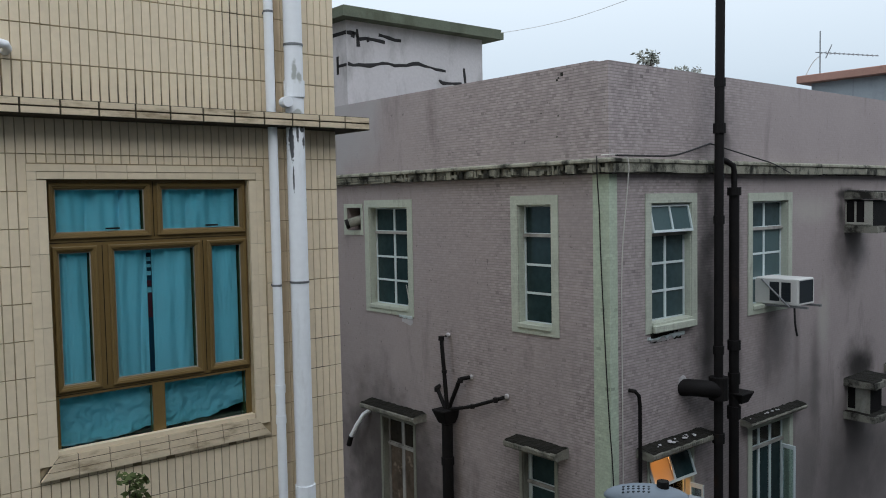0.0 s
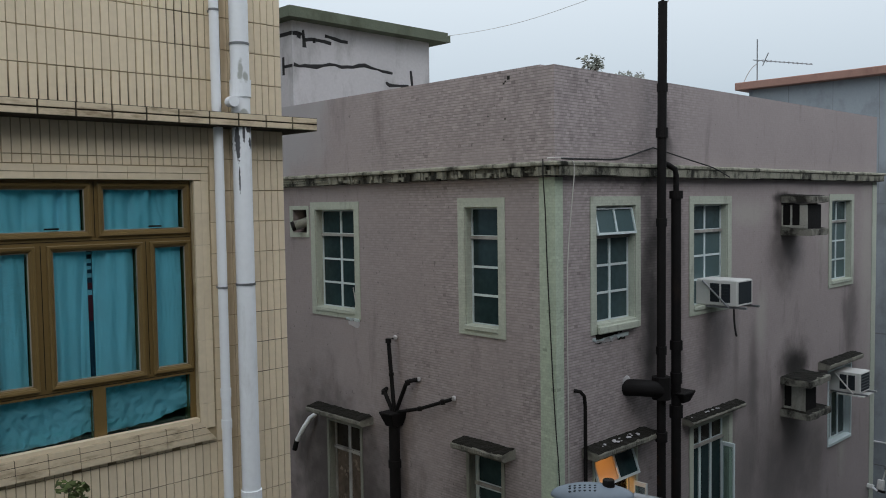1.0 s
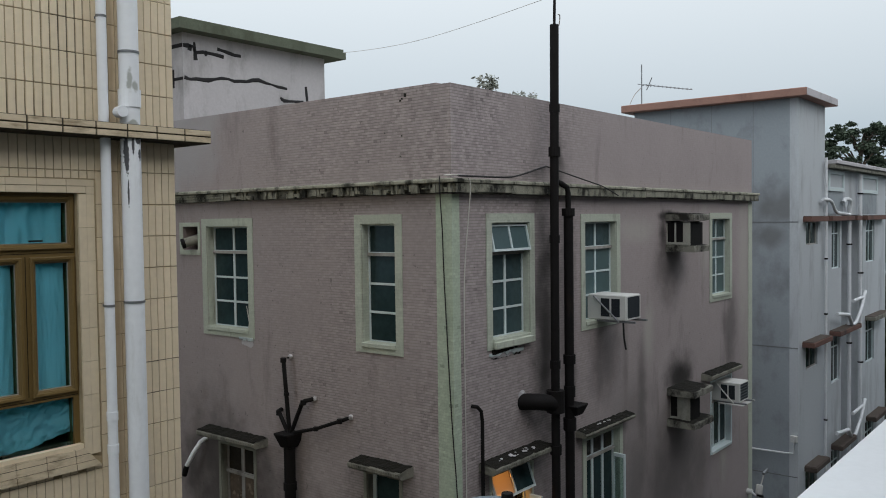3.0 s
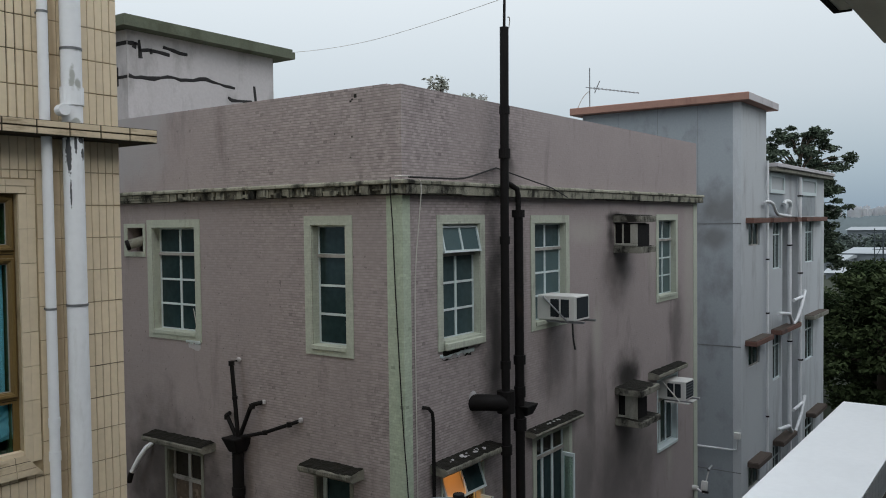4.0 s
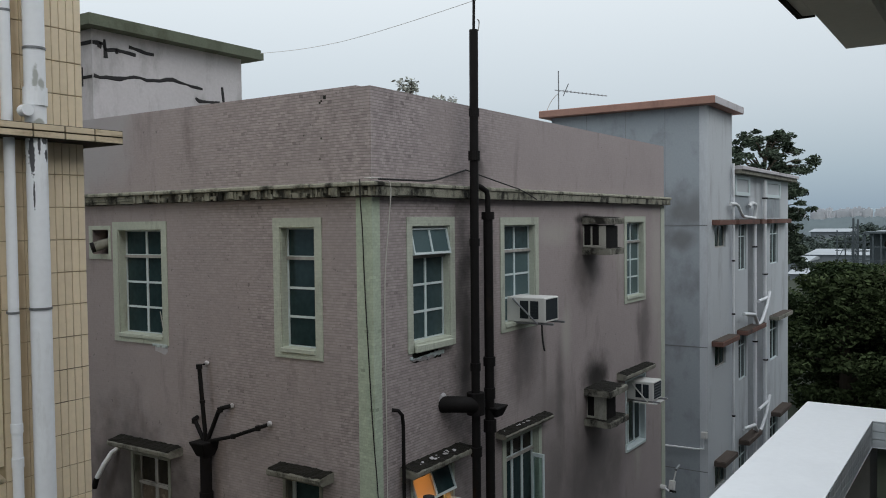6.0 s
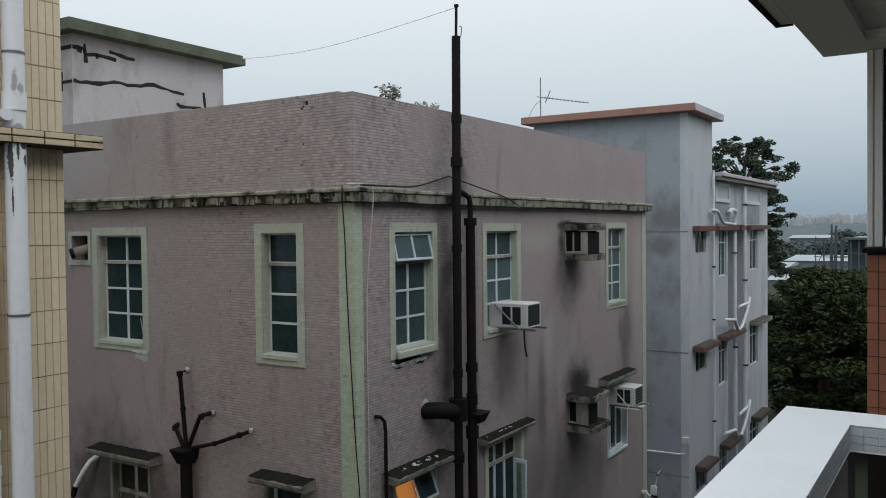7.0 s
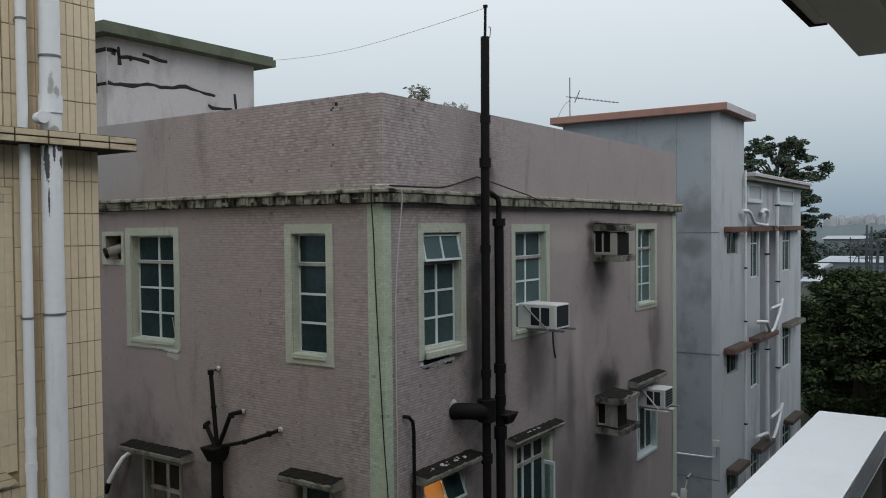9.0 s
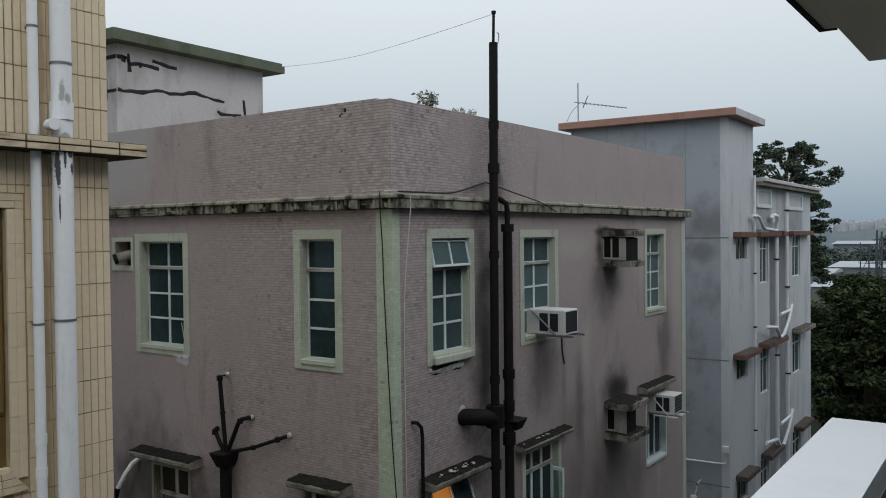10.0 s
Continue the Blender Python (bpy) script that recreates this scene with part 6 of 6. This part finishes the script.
sprig("weed", 8.45, 6.05, 9.93, 0.22, 0.18, 11, "weedy seedling growing on the parapet", 0.062, LEAFWEED, seed=2)
sprig("weed", 9.30, 6.05, 9.90, 0.12, 0.24, 10, "low weed growing on the parapet", 0.05, LEAFWEED, seed=3)
sprig("shrub", 1.60, 4.52, 6.3, 0.66, 0.065, 12, "leafy shoot of a shrub below the window", 0.06, LEAFPALE, seed=4)


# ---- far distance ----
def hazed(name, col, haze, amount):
    """Far surface with haze painted into its colour: its own mixed with the veil's."""
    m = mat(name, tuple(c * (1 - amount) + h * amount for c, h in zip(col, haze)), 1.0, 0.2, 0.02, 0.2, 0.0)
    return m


HILL = hazed("haze_tinted_hill", (0.08, 0.11, 0.09), (0.31, 0.375, 0.43), 0.75)
TOWN = hazed("haze_tinted_town", (0.50, 0.45, 0.44), (0.40, 0.435, 0.47), 0.75)
FARWOOD = hazed("haze_tinted_wood", (0.05, 0.065, 0.055), (0.15, 0.185, 0.21), 0.52)
MIDWOOD = hazed("haze_tinted_dark_wood", (0.03, 0.04, 0.034), (0.19, 0.235, 0.27), 0.36)


def ridge(name, x, y0, y1, low, high, material, label, seed, n=700, rough=1.0):
    bm = bmesh.new()
    a, b, c = [], [], []
    for k in range(n + 1):
        y = y0 + (y1 - y0) * k / n
        h = high * (0.75 + 0.35 * noise.noise((y * 0.004, seed, 0))) + rough * noise.noise((y * 0.05, seed, 1)) + rough * 0.6 * noise.noise((y * 0.3, seed, 2)) + rough * 0.45 * noise.noise((y * 0.9, seed, 3))
        a.append(bm.verts.new((x, y, low)))
        b.append(bm.verts.new((x + 30, y, h)))
        c.append(bm.verts.new((x + 300, y, low)))
    for k in range(n):
        bm.faces.new((a[k], a[k + 1], b[k + 1], b[k]))
        bm.faces.new((b[k], b[k + 1], c[k + 1], c[k]))
    return tagged(part(name, bm, material, smooth=True), label, "hill", kind="structure")


ridge("backdrop", 1500, -500, 900, -10, 29, HILL, "wooded hill with blue-grey haze in its colour", 3, rough=2.5)
ridge("backdrop_2", 520, -120, 330, -6, 12.5, FARWOOD, "belt of trees before the town, haze in its colour", 8, rough=1.6)
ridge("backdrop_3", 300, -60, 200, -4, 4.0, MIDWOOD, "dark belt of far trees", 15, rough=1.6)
rnd = random.Random(11)
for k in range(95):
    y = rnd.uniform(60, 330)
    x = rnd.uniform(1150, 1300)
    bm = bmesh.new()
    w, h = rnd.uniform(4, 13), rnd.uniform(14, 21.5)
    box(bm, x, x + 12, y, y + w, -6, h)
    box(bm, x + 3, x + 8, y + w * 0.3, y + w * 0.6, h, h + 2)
    tagged(part("apartment_block", bm, TOWN), "pale far-off apartment block with haze in its colour", "building", "far town")
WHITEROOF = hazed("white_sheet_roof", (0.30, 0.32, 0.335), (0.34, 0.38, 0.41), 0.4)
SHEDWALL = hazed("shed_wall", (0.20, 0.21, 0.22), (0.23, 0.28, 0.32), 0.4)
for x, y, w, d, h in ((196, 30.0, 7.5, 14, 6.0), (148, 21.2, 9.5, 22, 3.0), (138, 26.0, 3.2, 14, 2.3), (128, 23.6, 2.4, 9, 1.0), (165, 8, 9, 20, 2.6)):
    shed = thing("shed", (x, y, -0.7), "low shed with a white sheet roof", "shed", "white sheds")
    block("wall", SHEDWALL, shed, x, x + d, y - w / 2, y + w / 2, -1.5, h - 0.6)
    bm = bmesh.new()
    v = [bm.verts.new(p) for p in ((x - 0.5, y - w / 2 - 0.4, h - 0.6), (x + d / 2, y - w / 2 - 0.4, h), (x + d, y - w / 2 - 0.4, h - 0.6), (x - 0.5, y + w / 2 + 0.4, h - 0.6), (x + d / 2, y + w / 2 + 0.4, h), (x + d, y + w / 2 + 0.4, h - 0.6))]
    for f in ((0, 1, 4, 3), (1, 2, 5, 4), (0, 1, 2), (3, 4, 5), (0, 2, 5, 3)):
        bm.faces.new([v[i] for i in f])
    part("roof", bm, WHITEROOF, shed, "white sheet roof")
# Leaf colour already greyed by painted haze.
FARLEAF = mat("haze_tinted_leaf", (0.075, 0.095, 0.085), 0.9, 0.4, 0.1, 1, 0.0, per_island=0.4, spec=0.05)
wood = thing("woodland", (240, 35, -1.5), "dark belt of trees behind the sheds, haze in its colour", "trees", kind="stuff")
crowns = []
for k in range(190):
    y = rnd.uniform(-6, 60) if k < 130 else rnd.uniform(10, 36)
    x = rnd.uniform(212, 262) if k < 130 else rnd.uniform(174, 188)
    top = (6.9 if y / x < 0.132 else 3.9) + rnd.uniform(-1.6, 0.5) if k < 130 else rnd.uniform(4.7, 5.4)
    r = rnd.uniform(1.3, 3.0)
    crowns += [(x, y, top - r, r), (x, y + rnd.uniform(-2, 2), top - 1.9 * r, 1.4 * r)]
leaf_part("crowns", leaves(rnd, crowns, 52000, 0.42, 0.9), FARLEAF, wood)
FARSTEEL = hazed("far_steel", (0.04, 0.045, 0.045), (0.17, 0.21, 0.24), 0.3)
scaf = thing("scaffold", (96, 11, -0.3), "bare steel scaffold frame round a small building", "scaffold")
for i, (y, top) in enumerate(((13.81, 7.1), (13.4, 6.8), (13.0, 6.9), (12.58, 8.33), (12.4, 6.9), (12.21, 8.2), (11.99, 7.5), (11.7, 6.6), (11.3, 6.4), (10.9, 6.5))):
    bm = bmesh.new()
    x = 95 + 3 * (i % 2)
    tube(bm, [(x, y, -0.4), (x + 0.05 * (i % 3), y + 0.03 * (i % 4), top)], 0.055 + 0.05 * (i in (3, 5)), 6)
    part("pole", bm, FARSTEEL, scaf)
for z in (3.9, 4.9, 5.8, 6.6):
    for x in (95, 98):
        bm = bmesh.new()
        tube(bm, [(x, 10.8, z), (x, 14.0 - 0.3 * (x > 96), z + 0.1)], 0.04, 6)
        part("rail", bm, FARSTEEL, scaf)
for ya, yb in ((13.8, 12.6), (12.4, 11.2)):
    bm = bmesh.new()
    tube(bm, [(95, ya, 3.9), (95, yb, 6.6)], 0.035, 6)
    part("brace", bm, FARSTEEL, scaf)
hut = thing("hut", (90, 8.6, -0.3), "dark open-sided hut with a flat pale-edged roof", "building")
block("roof", FARSTEEL, hut, 89.5, 94, 6.2, 10.75, 6.84, 7.0, label="flat dark roof")
block("roof_edge", WHITEROOF, hut, 89.5, 94, 6.2, 9.6, 7.01, 7.11, label="pale sheet on the roof")
block("back_wall", FARSTEEL, hut, 93.6, 93.8, 6.4, 10.6, -0.3, 6.83)
for y in (10.6, 9.9, 9.2, 8.6, 7.4, 6.4):
    block("post", FARSTEEL, hut, 89.7, 89.85, y - 0.07, y + 0.07, -0.3, 6.83)
for z in (4.2, 5.5):
    block("rail", FARSTEEL, hut, 89.72, 89.82, 6.4, 10.6, z, z + 0.1)


# ---- cream wall tiles, the ledge's tiles ----
def tile_mesh(w, h, d):
    bm = bmesh.new()
    v = box(bm, -w / 2, w / 2, -d, 0, -h / 2, h / 2)
    for q in v:
        if q.co.y < -d / 2:
            q.co.x *= 1 - 0.0012 / w * 2
            q.co.z *= 1 - 0.0012 / h * 2
    bmesh.ops.recalc_face_normals(bm, faces=bm.faces[:])
    me = bpy.data.meshes.new("tile")
    bm.to_mesh(me)
    bm.free()
    me.materials.append(CREAM)
    return me


def tiling():
    pitch, gap = 0.05, 0.0038
    rows = [(7.32 + 0.2 * k, 7.32 + 0.2 * (k + 1)) for k in range(-36, 7)] + [(8.72, 8.914)] + [(9.001 + 0.21 * (k > 0) + 0.2 * max(0, k - 1), 9.211 + 0.2 * k) for k in range(19)]
    shared = {}
    rest_v, rest_f = [], []
    rnd = random.Random(5)
    left = CWIN[0] - 0.1
    right = CWIN[1] + 0.1
    made = 0
    for r, (za, zb) in enumerate(rows):
        for k in range(143):
            x = CX - pitch * (k + 0.5)
            a, b = za, zb
            if left < x < right:
                low, top = CWIN[2] - 0.075, CWIN[3] + 0.085
                if a >= low and b <= top:
                    continue
                if a < low < b:
                    b = low
                elif a < top < b:
                    a = top
            h = round(b - a - 0.004 - (0.002 if rnd.random() < 0.25 else 0), 3)
            if h < 0.02:
                continue
            c = Vector((x + rnd.uniform(-0.0006, 0.0006), CY - 0.0005, (a + b) / 2))
            d = 0.007 + rnd.uniform(-0.0008, 0.0008)
            if x > right and made < 290 and 6.3 < a < 9.9:
                made += 1
                if h not in shared:
                    shared[h] = tile_mesh(pitch - gap, h, 0.007)
                ob = new("tile", shared[h])
                ob.parent = cream
                ob.location = c - ORIGIN[cream.name]
            else:
                i = len(rest_v)
                w = (pitch - gap - (0.004 if (9.0 < a < 9.15 or a > 9.2 and 2.2 < x < 2.64) else 0)) / 2
                rest_v += [(c.x + sx * (w - q * 0.0012), c.y - q * d, c.z + sz * (h / 2 - q * 0.0012)) for q in (0, 1) for sx, sz in ((-1, -1), (1, -1), (1, 1), (-1, 1))]
                rest_f += [tuple(i + j for j in f) for f in ((4, 5, 6, 7), (0, 1, 5, 4), (1, 2, 6, 5), (2, 3, 7, 6), (3, 0, 4, 7))]
    me = bpy.data.meshes.new("tiling")
    o = ORIGIN[cream.name]
    me.from_pydata([(x - o.x, y - o.y, z - o.z) for x, y, z in rest_v], [], rest_f)
    me.materials.append(CREAM)
    ob = new("tiling", me)
    ob.parent = cream
    tagged(ob, "narrow upright cream wall tiles", kind="stuff")
    long = tile_mesh(0.188, 0.0345, 0.007)
    long.materials[0] = LEDGETILE
    for k in range(14):
        for r in range(2):
            ob = new("tile", long)
            ob.parent = cream
            ob.location = Vector((CX + 0.168 - 0.198 * (k + 0.5), CY - 0.1685, 8.937 + 0.0425 * r)) - o


tiling()
